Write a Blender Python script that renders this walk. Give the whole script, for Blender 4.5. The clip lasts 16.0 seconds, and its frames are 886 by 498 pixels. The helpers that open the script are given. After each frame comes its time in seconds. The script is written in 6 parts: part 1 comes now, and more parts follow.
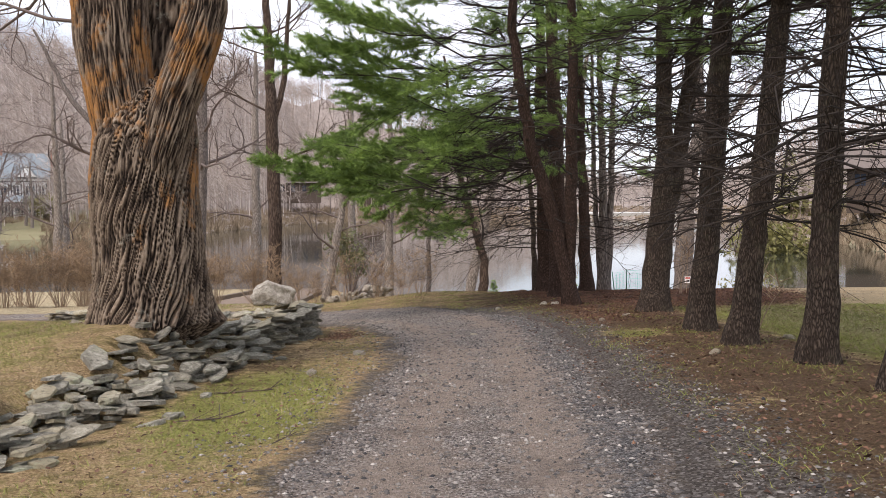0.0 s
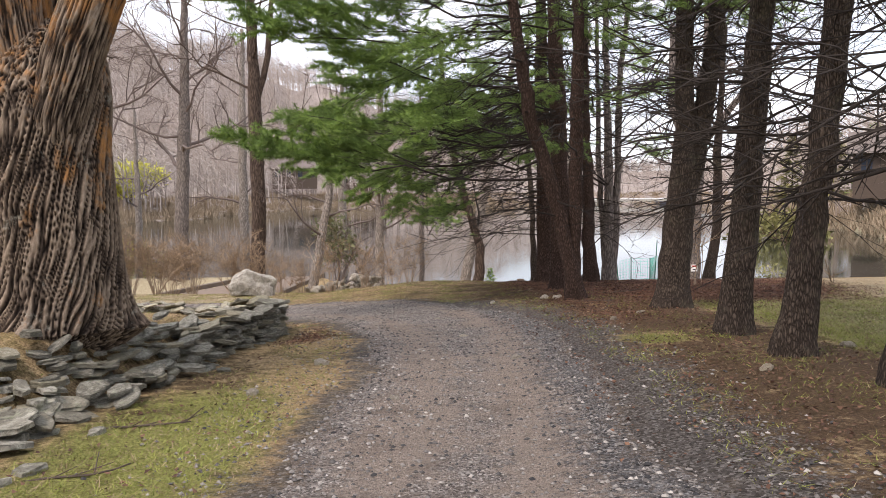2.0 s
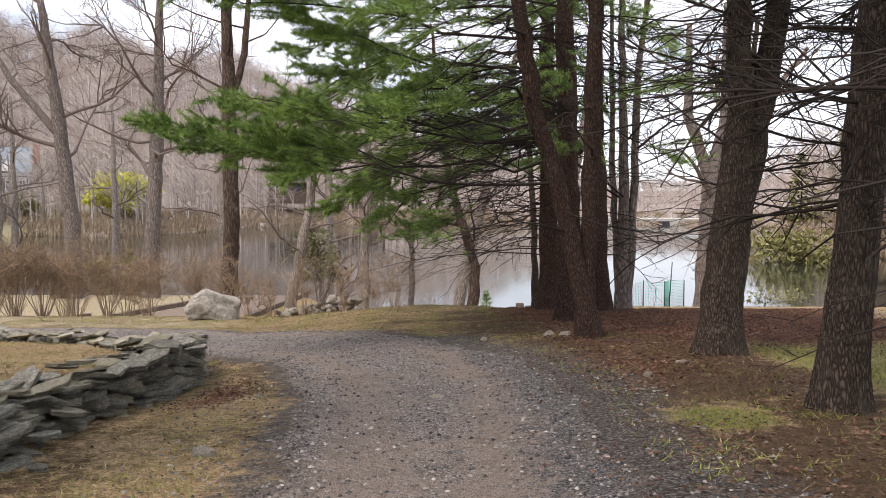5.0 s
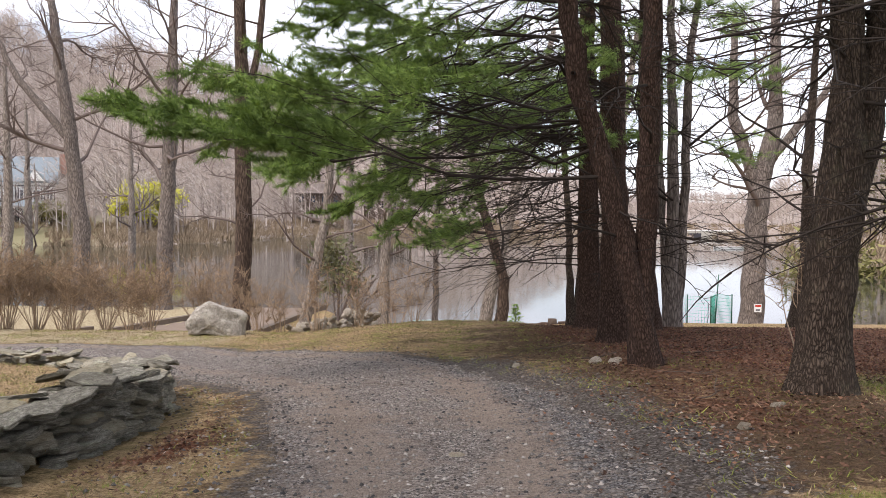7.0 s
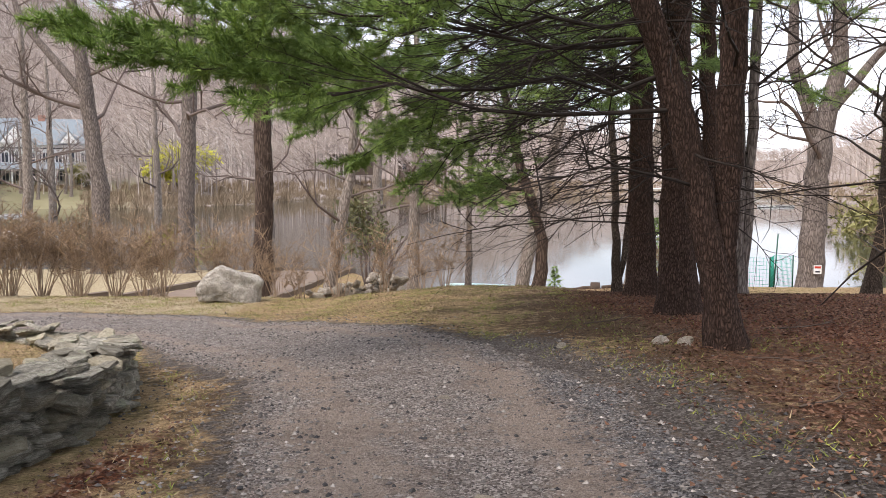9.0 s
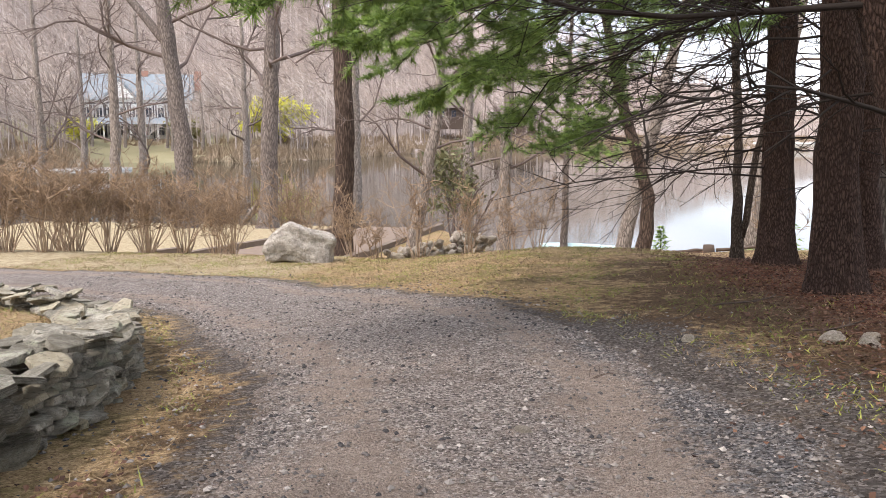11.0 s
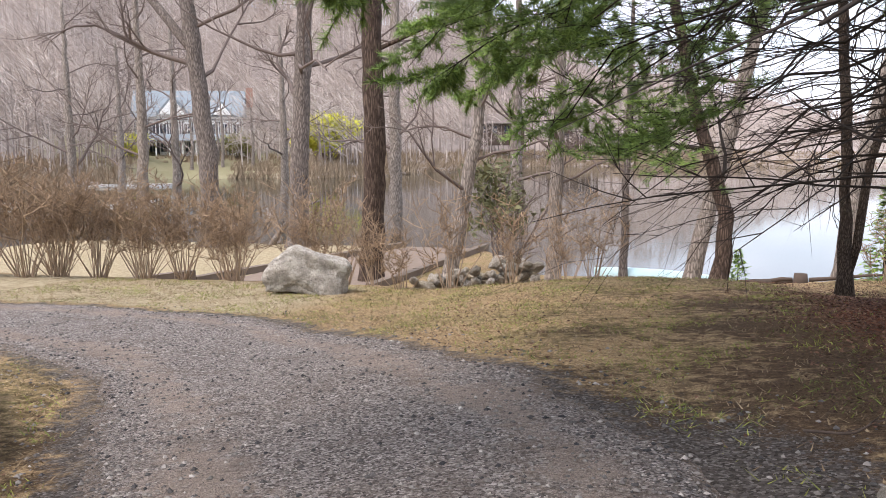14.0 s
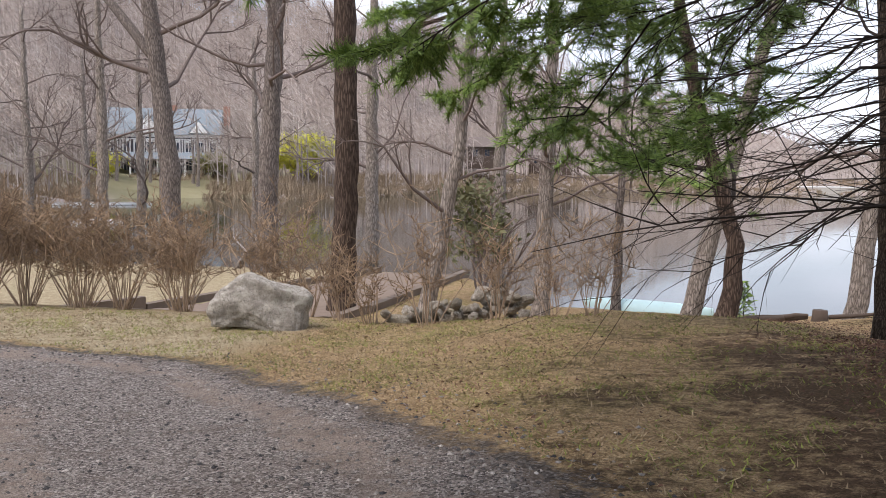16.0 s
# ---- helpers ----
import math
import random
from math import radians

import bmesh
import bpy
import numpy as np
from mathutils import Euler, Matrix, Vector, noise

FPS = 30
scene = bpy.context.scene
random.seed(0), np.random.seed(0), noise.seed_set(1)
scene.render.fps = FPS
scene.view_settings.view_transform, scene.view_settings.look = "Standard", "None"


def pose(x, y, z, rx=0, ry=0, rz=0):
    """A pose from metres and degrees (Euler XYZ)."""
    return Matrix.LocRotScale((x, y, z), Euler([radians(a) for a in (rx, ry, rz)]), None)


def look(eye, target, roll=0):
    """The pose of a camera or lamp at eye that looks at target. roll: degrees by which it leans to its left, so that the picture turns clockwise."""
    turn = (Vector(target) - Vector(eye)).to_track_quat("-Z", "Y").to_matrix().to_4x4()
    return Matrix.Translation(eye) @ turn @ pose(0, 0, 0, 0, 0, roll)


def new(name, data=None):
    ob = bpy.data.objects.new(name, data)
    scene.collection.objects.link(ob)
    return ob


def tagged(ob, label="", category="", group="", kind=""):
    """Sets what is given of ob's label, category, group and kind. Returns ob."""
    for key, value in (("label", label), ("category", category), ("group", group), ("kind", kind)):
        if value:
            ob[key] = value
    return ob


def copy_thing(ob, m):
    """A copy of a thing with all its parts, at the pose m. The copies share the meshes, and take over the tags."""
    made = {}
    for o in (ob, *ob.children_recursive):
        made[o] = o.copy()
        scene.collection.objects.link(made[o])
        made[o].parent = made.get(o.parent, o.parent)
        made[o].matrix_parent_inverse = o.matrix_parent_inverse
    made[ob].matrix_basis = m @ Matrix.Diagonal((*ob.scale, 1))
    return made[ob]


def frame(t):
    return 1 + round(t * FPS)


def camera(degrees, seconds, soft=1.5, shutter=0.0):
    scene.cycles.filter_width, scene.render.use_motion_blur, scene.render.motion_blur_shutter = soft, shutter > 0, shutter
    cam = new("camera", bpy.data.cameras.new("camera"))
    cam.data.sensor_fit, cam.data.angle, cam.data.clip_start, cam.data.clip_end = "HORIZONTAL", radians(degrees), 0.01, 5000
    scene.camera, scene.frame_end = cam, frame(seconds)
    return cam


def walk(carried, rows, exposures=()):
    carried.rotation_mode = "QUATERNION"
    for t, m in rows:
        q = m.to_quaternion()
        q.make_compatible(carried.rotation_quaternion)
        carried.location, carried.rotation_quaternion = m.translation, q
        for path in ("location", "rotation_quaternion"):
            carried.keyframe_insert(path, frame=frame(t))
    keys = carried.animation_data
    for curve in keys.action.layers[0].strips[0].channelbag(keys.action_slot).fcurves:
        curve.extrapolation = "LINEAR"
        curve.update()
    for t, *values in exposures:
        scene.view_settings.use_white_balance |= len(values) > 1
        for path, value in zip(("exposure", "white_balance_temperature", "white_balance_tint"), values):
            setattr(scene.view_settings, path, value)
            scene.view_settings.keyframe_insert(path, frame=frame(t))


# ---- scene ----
cam = camera(54.3, 16.0, soft=0.85)
METRES, EYE, TILT, LEAN, TURN = 19.0, 1.5, -3.3, -4.8, 0.0
ROWS = [
    (0.0, 0.0, 0.0, 0.0, 0.01, 0.14, 5.52),
    (0.5, 0.0029, 0.0325, -0.0004, -0.62, -0.1, 5.55),
    (1.0, 0.0017, 0.0629, -0.0004, -1.34, -0.13, 5.36),
    (1.5, 0.0051, 0.0901, 0.0003, -1.35, -0.34, 5.83),
    (2.0, 0.011, 0.1208, -0.0005, -0.11, -0.78, 5.46),
    (2.5, 0.0146, 0.1545, 0.0004, -1.23, -1.48, 5.64),
    (3.0, 0.0208, 0.1871, 0.0004, 0.04, -1.71, 5.18),
    (3.5, 0.0246, 0.2212, -0.0007, 0.49, -1.8, 5.72),
    (4.0, 0.029, 0.2563, -0.0018, -0.43, -1.88, 5.87),
    (4.5, 0.03, 0.2869, -0.0009, -0.62, -0.42, 5.05),
    (7.0, 0.0321, 0.4461, -0.0025, 1.71, 1.29, 4.39),
    (7.5, 0.0326, 0.4737, -0.0019, 1.74, 0.76, 4.74),
    (8.0, 0.033, 0.5021, -0.0015, 3.37, 0.65, 4.5),
    (8.5, 0.0316, 0.534, -0.0027, 2.84, -0.13, 4.62),
    (9.0, 0.0329, 0.5637, -0.0037, 4.09, -1.13, 4.69),
    (11.5, 0.0255, 0.7235, -0.0067, 11.99, -3.72, 3.84),
    (12.0, 0.0236, 0.7519, -0.0077, 13.36, -3.61, 3.34),
    (12.5, 0.0237, 0.7837, -0.0068, 14.08, -3.3, 3.34),
    (13.0, 0.0228, 0.8129, -0.0054, 15.13, -3.28, 2.9),
    (13.5, 0.0176, 0.8432, -0.0055, 14.8, -2.59, 3.42),
    (14.0, 0.0129, 0.8762, -0.0055, 14.02, -2.2, 4.21),
    (14.5, 0.0081, 0.9031, -0.0052, 12.74, -1.56, 4.29),
    (15.0, 0.0013, 0.9338, -0.0056, 12.8, -1.26, 3.95),
    (15.5, -0.0047, 0.9611, -0.0045, 13.77, -0.82, 3.62),
    (16.0, -0.0136, 0.9932, -0.0038, 12.65, -0.77, 3.48),
]
walk(cam, [(t, pose(0, 0, EYE, TILT, LEAN, TURN) @ pose(METRES * x, METRES * y, METRES * z, 90 + pitch, roll, yaw)) for t, x, y, z, yaw, pitch, roll in ROWS],
     [(t, stops, 6800 if t < 12 else 6550, 17) for t, stops in ((0.0, 0.75), (2.0, 0.9), (3.5, 0.95), (4.5, 0.8), (7.0, 0.9), (9.0, 1.0), (11.5, 1.4), (12.5, 1.5), (13.5, 1.3), (14.5, 1.05), (16.0, 0.75))])

# ---- sky and sun ----
SUN_UP, SUN_ROUND = 54.0, 222.0
world = bpy.data.worlds.new("sky")
scene.world = world
world.use_nodes = True
wt = world.node_tree
wt.nodes.clear()
w_out, w_bg = wt.nodes.new("ShaderNodeOutputWorld"), wt.nodes.new("ShaderNodeBackground")
w_sky = wt.nodes.new("ShaderNodeTexSky")
w_sky.sky_type, w_sky.sun_disc = "NISHITA", False
w_sky.sun_elevation, w_sky.sun_rotation = radians(SUN_UP), radians(SUN_ROUND)
w_co, w_map, w_noise = wt.nodes.new("ShaderNodeTexCoord"), wt.nodes.new("ShaderNodeMapping"), wt.nodes.new("ShaderNodeTexNoise")
w_map.inputs["Scale"].default_value = (1, 1, 3.2)
w_noise.inputs["Scale"].default_value, w_noise.inputs["Detail"].default_value = 2.6, 7
w_ramp, w_mix = wt.nodes.new("ShaderNodeValToRGB"), wt.nodes.new("ShaderNodeMix")
w_ramp.color_ramp.elements[0].position, w_ramp.color_ramp.elements[1].position = 0.3, 0.55
w_ramp.color_ramp.elements[0].color = (0.2, 0.2, 0.2, 1)
w_mix.data_type = "RGBA"
w_mix.inputs[7].default_value = (8.1, 8.9, 10.0, 1)
wt.links.new(w_co.outputs["Generated"], w_map.inputs[0])
wt.links.new(w_map.outputs[0], w_noise.inputs["Vector"])
wt.links.new(w_noise.outputs[0], w_ramp.inputs[0])
wt.links.new(w_ramp.outputs[0], w_mix.inputs[0])
wt.links.new(w_sky.outputs[0], w_mix.inputs[6])
wt.links.new(w_mix.outputs[2], w_bg.inputs[0])
w_bg.inputs[1].default_value = 0.1
wt.links.new(w_bg.outputs[0], w_out.inputs[0])
sun_data = bpy.data.lights.new("sun", "SUN")
sun_data.energy, sun_data.angle, sun_data.color = 1.8, radians(18), (1.0, 0.95, 0.88)
sun = new("sun", sun_data)
sun.matrix_world = look((0, 0, 60), Vector((0, 0, 60)) - Vector((math.cos(radians(SUN_UP)) * math.sin(radians(SUN_ROUND)), math.cos(radians(SUN_UP)) * math.cos(radians(SUN_ROUND)), math.sin(radians(SUN_UP)))))

# terrain
LAKE = -3.85


def smooth(a, b, v):
    u = np.clip((v - a) / (b - a), 0, 1)
    return u * u * (3 - 2 * u)


def base(x, y):
    """Height of the ground without the terrace behind the stone wall."""
    z = -0.0576 * np.minimum(y, 33) + 0.0 * x
    z = z + np.minimum(0.12 * np.clip(x - 0.7, 0, 9), 0.22) * (1 - smooth(27, 35, y))
    z = z - np.minimum(0.11 * np.clip(-x - 0.5, 0, 60), 0.4) * smooth(14, 20, y)
    z = z - 0.06 * smooth(20, 30, y) - 0.35 * smooth(27, 35, y) * smooth(1, 4, x)
    crest = 32.6 + 2.6 * smooth(1, 5, x)
    z = z + (-3.5 - z) * smooth(0, 8.5, y - crest)
    shore = 46.5 + 12 * smooth(3, 9, -x) + 2 * smooth(4, 9, x)
    return z - 2.5 * smooth(-4, 10, y - shore)


WALL = [(-3.3, 3.0), (-3.05, 5.5), (-2.95, 7.6), (-2.85, 9.5), (-2.72, 11.3), (-2.5, 13.3), (-2.2, 15.2), (-2.25, 16.6),
        (-2.75, 18.6), (-3.45, 20.2), (-4.3, 21.7), (-5.4, 22.9), (-7.2, 23.9), (-10.5, 24.9), (-16, 25.6)]
TERRACE = WALL + [(-30, 25), (-30, 2), (-6, 1)]
ROAD = [(1.5, -8), (1.6, 5), (1.85, 10), (1.95, 13), (2.0, 16), (1.5, 19), (0.6, 21.6), (-0.5, 23.5), (-2.7, 26.4), (-5, 28.5), (-8, 29.3), (-14, 29.3), (-30, 28),
        (-30, 26.3), (-14, 26.2), (-9, 25.7), (-6.3, 24.8), (-4.8, 23.4), (-3.5, 21.7), (-2.2, 19.5), (-1.5, 17.6), (-0.8, 14.5), (-0.65, 12), (-0.8, 9), (-1.1, 5), (-1.3, -8)]


def edge(poly, x, y, closed=True):
    """Distance to a polygon's edge, negative inside."""
    x, y = np.asarray(x, float), np.asarray(y, float)
    d, inside = np.full(x.shape, 1e9), np.zeros(x.shape, bool)
    n = len(poly)
    for i in range(n if closed else n - 1):
        (ax, ay), (bx, by) = poly[i], poly[(i + 1) % n]
        ux, uy = bx - ax, by - ay
        k = np.clip(((x - ax) * ux + (y - ay) * uy) / (ux * ux + uy * uy), 0, 1)
        d = np.minimum(d, np.hypot(x - ax - k * ux, y - ay - k * uy))
        if closed:
            cross = (ay > y) != (by > y)
            with np.errstate(divide="ignore", invalid="ignore"):
                inside ^= cross & (x < ux * (y - ay) / (uy if uy else 1e-9) + ax)
    return np.where(inside, -d, d) if closed else d


def H(x, y):
    """Height of the ground near the drive."""
    x, y = np.asarray(x, float), np.asarray(y, float)
    inside = smooth(0.25, 0.9, -edge(TERRACE, x, y))
    lift = 0.37 - 0.15 * smooth(15, 21, y) - 0.9 * smooth(6, 16, -x - 0.0) * smooth(14, 24, y) * 0.4
    mound = 0.34 * np.exp(-((x + 3.75) ** 2 + (y - 10.9) ** 2) / 2.6) * smooth(0.0, 0.45, -edge(TERRACE, x, y))
    return base(x, y) + lift * inside + mound
# end terrain


SHORE = [(-180, 60), (-75, 75), (-58, 78), (-45, 92), (-36, 120), (-30, 150), (-25, 158), (-20, 150), (-15, 170), (-8, 235), (0, 245), (10, 240), (15, 245), (19, 215), (22, 125), (27, 95), (34, 62), (45, 44), (70, 36), (100, 30), (180, 45)]
RIDGE = [(-180, 4), (-60, 10), (-35, 10), (-28, 9.2), (-20, 8.2), (-12, 7.5), (-6, 6.2), (0, 4.3), (4.5, 3.2), (8, 2.1), (12, 1.0), (14, 0.8), (18, 0.9), (22, 2.0), (30, 3.4), (45, 4), (180, 4)]


def land(x, y):
    """Height of the whole land: the near ground, the lake's bed, the far shore and the hills."""
    x, y = np.asarray(x, float), np.asarray(y, float)
    r, az = np.hypot(x, y), np.degrees(np.arctan2(x, y))
    s = np.interp(az, [a for a, _ in SHORE], [b for _, b in SHORE]) + 3 * np.sin(az * 1.3) + 1.5 * np.sin(az * 3.1)
    top = np.tan(np.radians(np.interp(az, [a for a, _ in RIDGE], [b for _, b in RIDGE]))) * (s + 150) + 1.5
    up = r - s
    far = LAKE - 2.0 + 2.9 * smooth(-6, 3, up) + 2.2 * smooth(3, 22, up) + (top + 1) * smooth(14, 165, up) ** 1.25 * (1 + 0.05 * np.sin(az * 0.9 + 1) + 0.03 * np.sin(az * 2.3))
    near = H(x, y)
    k = np.maximum(smooth(50, 62, y), smooth(22, 40, np.abs(x + 2)) * smooth(28, 44, y))
    return near * (1 - k) + far * k


# ---- mesh builders ----
class Mesh:
    """Gathers vertices and faces of one mesh."""

    def __init__(self):
        self.v, self.f = [], []

    def tube(self, pts, radii, sides=5, cap=True):
        n0 = len(self.v)
        pts = [Vector(p) for p in pts]
        side = None
        for i, p in enumerate(pts):
            d = (pts[min(i + 1, len(pts) - 1)] - pts[max(i - 1, 0)])
            d = d.normalized() if d.length > 1e-9 else Vector((0, 0, 1))
            if side is None:
                side = d.orthogonal().normalized()
            side = (side - d * side.dot(d))
            side = side.normalized() if side.length > 1e-6 else d.orthogonal().normalized()
            up = d.cross(side)
            for k in range(sides):
                a = 2 * math.pi * k / sides
                self.v.append(tuple(p + (side * math.cos(a) + up * math.sin(a)) * radii[i]))
        for i in range(len(pts) - 1):
            for k in range(sides):
                a, b = n0 + i * sides + k, n0 + i * sides + (k + 1) % sides
                self.f.append((a, b, b + sides, a + sides))
        if cap:
            last = n0 + (len(pts) - 1) * sides
            self.f.append(tuple(range(last, last + sides)))
            self.f.append(tuple(range(n0 + sides - 1, n0 - 1, -1)))

    def tri(self, a, b, c):
        n = len(self.v)
        self.v += [tuple(a), tuple(b), tuple(c)]
        self.f.append((n, n + 1, n + 2))

    def box(self, x0, x1, y0, y1, z0, z1):
        n = len(self.v)
        self.v += [(x, y, z) for x in (x0, x1) for y in (y0, y1) for z in (z0, z1)]
        self.f += [tuple(n + i for i in q) for q in ((0, 1, 3, 2), (4, 6, 7, 5), (0, 4, 5, 1), (2, 3, 7, 6), (0, 2, 6, 4), (1, 5, 7, 3))]

    def data(self, name, material, shade=True):
        me = bpy.data.meshes.new(name)
        me.from_pydata(self.v, [], self.f)
        me.materials.append(material)
        if shade:
            me.polygons.foreach_set("use_smooth", [True] * len(me.polygons))
        me.update()
        return me


def part(name, mesh, material, parent, label="", shade=True, kind=""):
    """Links a Mesh as one object under a thing or a part."""
    ob = new(name, mesh.data(name, material, shade))
    ob.parent = parent
    return tagged(ob, label, kind=kind)


def empty(name, place, label, category, group="", kind=""):
    ob = new(name)
    ob.empty_display_size = 0.2
    ob.location = place
    return tagged(ob, label, category, group, kind)


def sheet(name, mesh, material, label, category, kind="structure", shade=True):
    return tagged(new(name, mesh.data(name, material, shade)), label, category, kind=kind)


# ---- materials ----
def nodes(name):
    m = bpy.data.materials.new(name)
    m.use_nodes = True
    t = m.node_tree
    t.nodes.clear()
    out = t.nodes.new("ShaderNodeOutputMaterial")
    b = t.nodes.new("ShaderNodeBsdfPrincipled")
    t.links.new(b.outputs[0], out.inputs[0])
    return m, t, b


class Graph:
    """Short names for the nodes of one material."""

    def __init__(self, name, roughness=0.85, specular=0.3):
        self.m, self.t, self.b = nodes(name)
        self.b.inputs["Roughness"].default_value = roughness
        self.b.inputs["Specular IOR Level"].default_value = specular
        self.co = self.t.nodes.new("ShaderNodeTexCoord")

    def link(self, a, b):
        self.t.links.new(a, b)

    def coords(self, scale=(1, 1, 1), which="Object"):
        n = self.t.nodes.new("ShaderNodeMapping")
        n.inputs["Scale"].default_value = scale
        self.link(self.co.outputs[which], n.inputs[0])
        return n.outputs[0]

    def noise(self, scale, detail=4, rough=0.6, at=None, distort=0.0):
        n = self.t.nodes.new("ShaderNodeTexNoise")
        n.inputs["Scale"].default_value, n.inputs["Detail"].default_value = scale, detail
        n.inputs["Roughness"].default_value, n.inputs["Distortion"].default_value = rough, distort
        self.link(at or self.co.outputs["Object"], n.inputs["Vector"])
        return n.outputs[0]

    def warp(self, at, scale, amount):
        """Coordinates pushed about by noise."""
        n, v = self.t.nodes.new("ShaderNodeTexNoise"), self.t.nodes.new("ShaderNodeVectorMath")
        n.inputs["Scale"].default_value, n.inputs["Detail"].default_value = scale, 3
        v.operation = "MULTIPLY_ADD"
        v.inputs[1].default_value = (amount, amount, amount)
        self.link(at, n.inputs["Vector"])
        self.link(n.outputs["Color"], v.inputs[0])
        self.link(at, v.inputs[2])
        return v.outputs[0]

    def cells(self, scale, at=None, feature="F1", out=0):
        n = self.t.nodes.new("ShaderNodeTexVoronoi")
        n.feature = feature
        n.inputs["Scale"].default_value = scale
        self.link(at or self.co.outputs["Object"], n.inputs["Vector"])
        return n.outputs[out]

    def ramp(self, value, *stops):
        n = self.t.nodes.new("ShaderNodeValToRGB")
        el = n.color_ramp.elements
        while len(el) < len(stops):
            el.new(0.5)
        for e, (p, c) in zip(el, stops):
            e.position, e.color = p, (*c, 1) if not isinstance(c, (int, float)) else (c, c, c, 1)
        self.link(value, n.inputs[0])
        return n.outputs[0]

    def mix(self, k, a, b, blend="MIX"):
        n = self.t.nodes.new("ShaderNodeMix")
        n.data_type, n.blend_type = "RGBA", blend
        for v, i in ((k, 0), (a, 6), (b, 7)):
            if isinstance(v, (int, float)):
                n.inputs[i].default_value = v
            elif isinstance(v, tuple):
                n.inputs[i].default_value = (*v, 1)
            else:
                self.link(v, n.inputs[i])
        return n.outputs[2]

    def math(self, op, a, b=0.0, c=0.0):
        n = self.t.nodes.new("ShaderNodeMath")
        n.operation = op
        for v, i in ((a, 0), (b, 1), (c, 2)):
            if isinstance(v, (int, float)):
                n.inputs[i].default_value = v
            else:
                self.link(v, n.inputs[i])
        return n.outputs[0]

    def attr(self, name):
        n = self.t.nodes.new("ShaderNodeAttribute")
        n.attribute_name = name
        return n.outputs["Fac"]

    def axis(self, i):
        n = self.t.nodes.new("ShaderNodeSeparateXYZ")
        self.link(self.co.outputs["Object"], n.inputs[0])
        return n.outputs[i]

    def random(self):
        return self.t.nodes.new("ShaderNodeObjectInfo").outputs["Random"]

    def island(self):
        return self.t.nodes.new("ShaderNodeNewGeometry").outputs["Random Per Island"]

    def done(self, colour, height=None, strength=0.5, depth=0.02, rough=None):
        if isinstance(colour, tuple):
            self.b.inputs["Base Color"].default_value = (*colour, 1)
        else:
            self.link(colour, self.b.inputs["Base Color"])
        if height is not None:
            n = self.t.nodes.new("ShaderNodeBump")
            n.inputs["Strength"].default_value, n.inputs["Distance"].default_value = strength, depth
            self.link(height, n.inputs["Height"])
            self.link(n.outputs[0], self.b.inputs["Normal"])
        if rough is not None:
            self.link(rough, self.b.inputs["Roughness"])
        return self.m


def bark(name, dark, pale, ridge=9.0, stretch=0.22, patch=None, moss=None, deep=0.25, relief=0.03):
    """Long plates of bark parted by dark, wavy cracks."""
    g = Graph(name, 0.95, 0.15)
    at = g.warp(g.warp(g.coords((1, 1, stretch)), 5.0, 0.1), 21.0, 0.035)
    crack = g.cells(ridge, at, "DISTANCE_TO_EDGE")
    plate = g.ramp(crack, (0.0, 0.0), (0.22, 0.7), (0.5, 1.0))
    grain = g.noise(ridge * 3.2, 6, 0.75, at, 0.5)
    blot = g.noise(1.6, 5, 0.65)
    h = g.math("ADD", g.math("MULTIPLY", plate, 0.6), g.math("MULTIPLY", grain, 0.55))
    c = g.ramp(h, (0.22, tuple(v * deep for v in dark)), (0.6, dark), (1.0, pale))
    c = g.mix(g.ramp(blot, (0.4, 0.0), (0.75, 0.45)), c, dark)
    c = g.mix(g.ramp(g.noise(4.5, 6, 0.75), (0.55, 0.0), (0.7, 0.4)), c, pale)
    if moss:
        c = g.mix(g.ramp(g.noise(2.1, 5, 0.7), (0.55, 0.0), (0.72, 0.5)), c, moss)
    if patch:
        k = g.ramp(g.noise(1.15, 6, 0.75, g.coords((1, 1, 0.5))), (0.49, 0.0), (0.59, 0.95))
        c = g.mix(g.mix(1.0, k, plate, "MULTIPLY"), c, patch)
    return g.done(c, h, 1.0, relief)


def leaf(name, low, high, rough=0.6):
    g = Graph(name, rough, 0.25)
    c = g.mix(g.island(), low, high)
    c = g.mix(g.ramp(g.noise(0.8, 3), (0.4, 0.0), (0.65, 0.6)), c, tuple(v * 0.62 for v in low))
    return g.done(c)


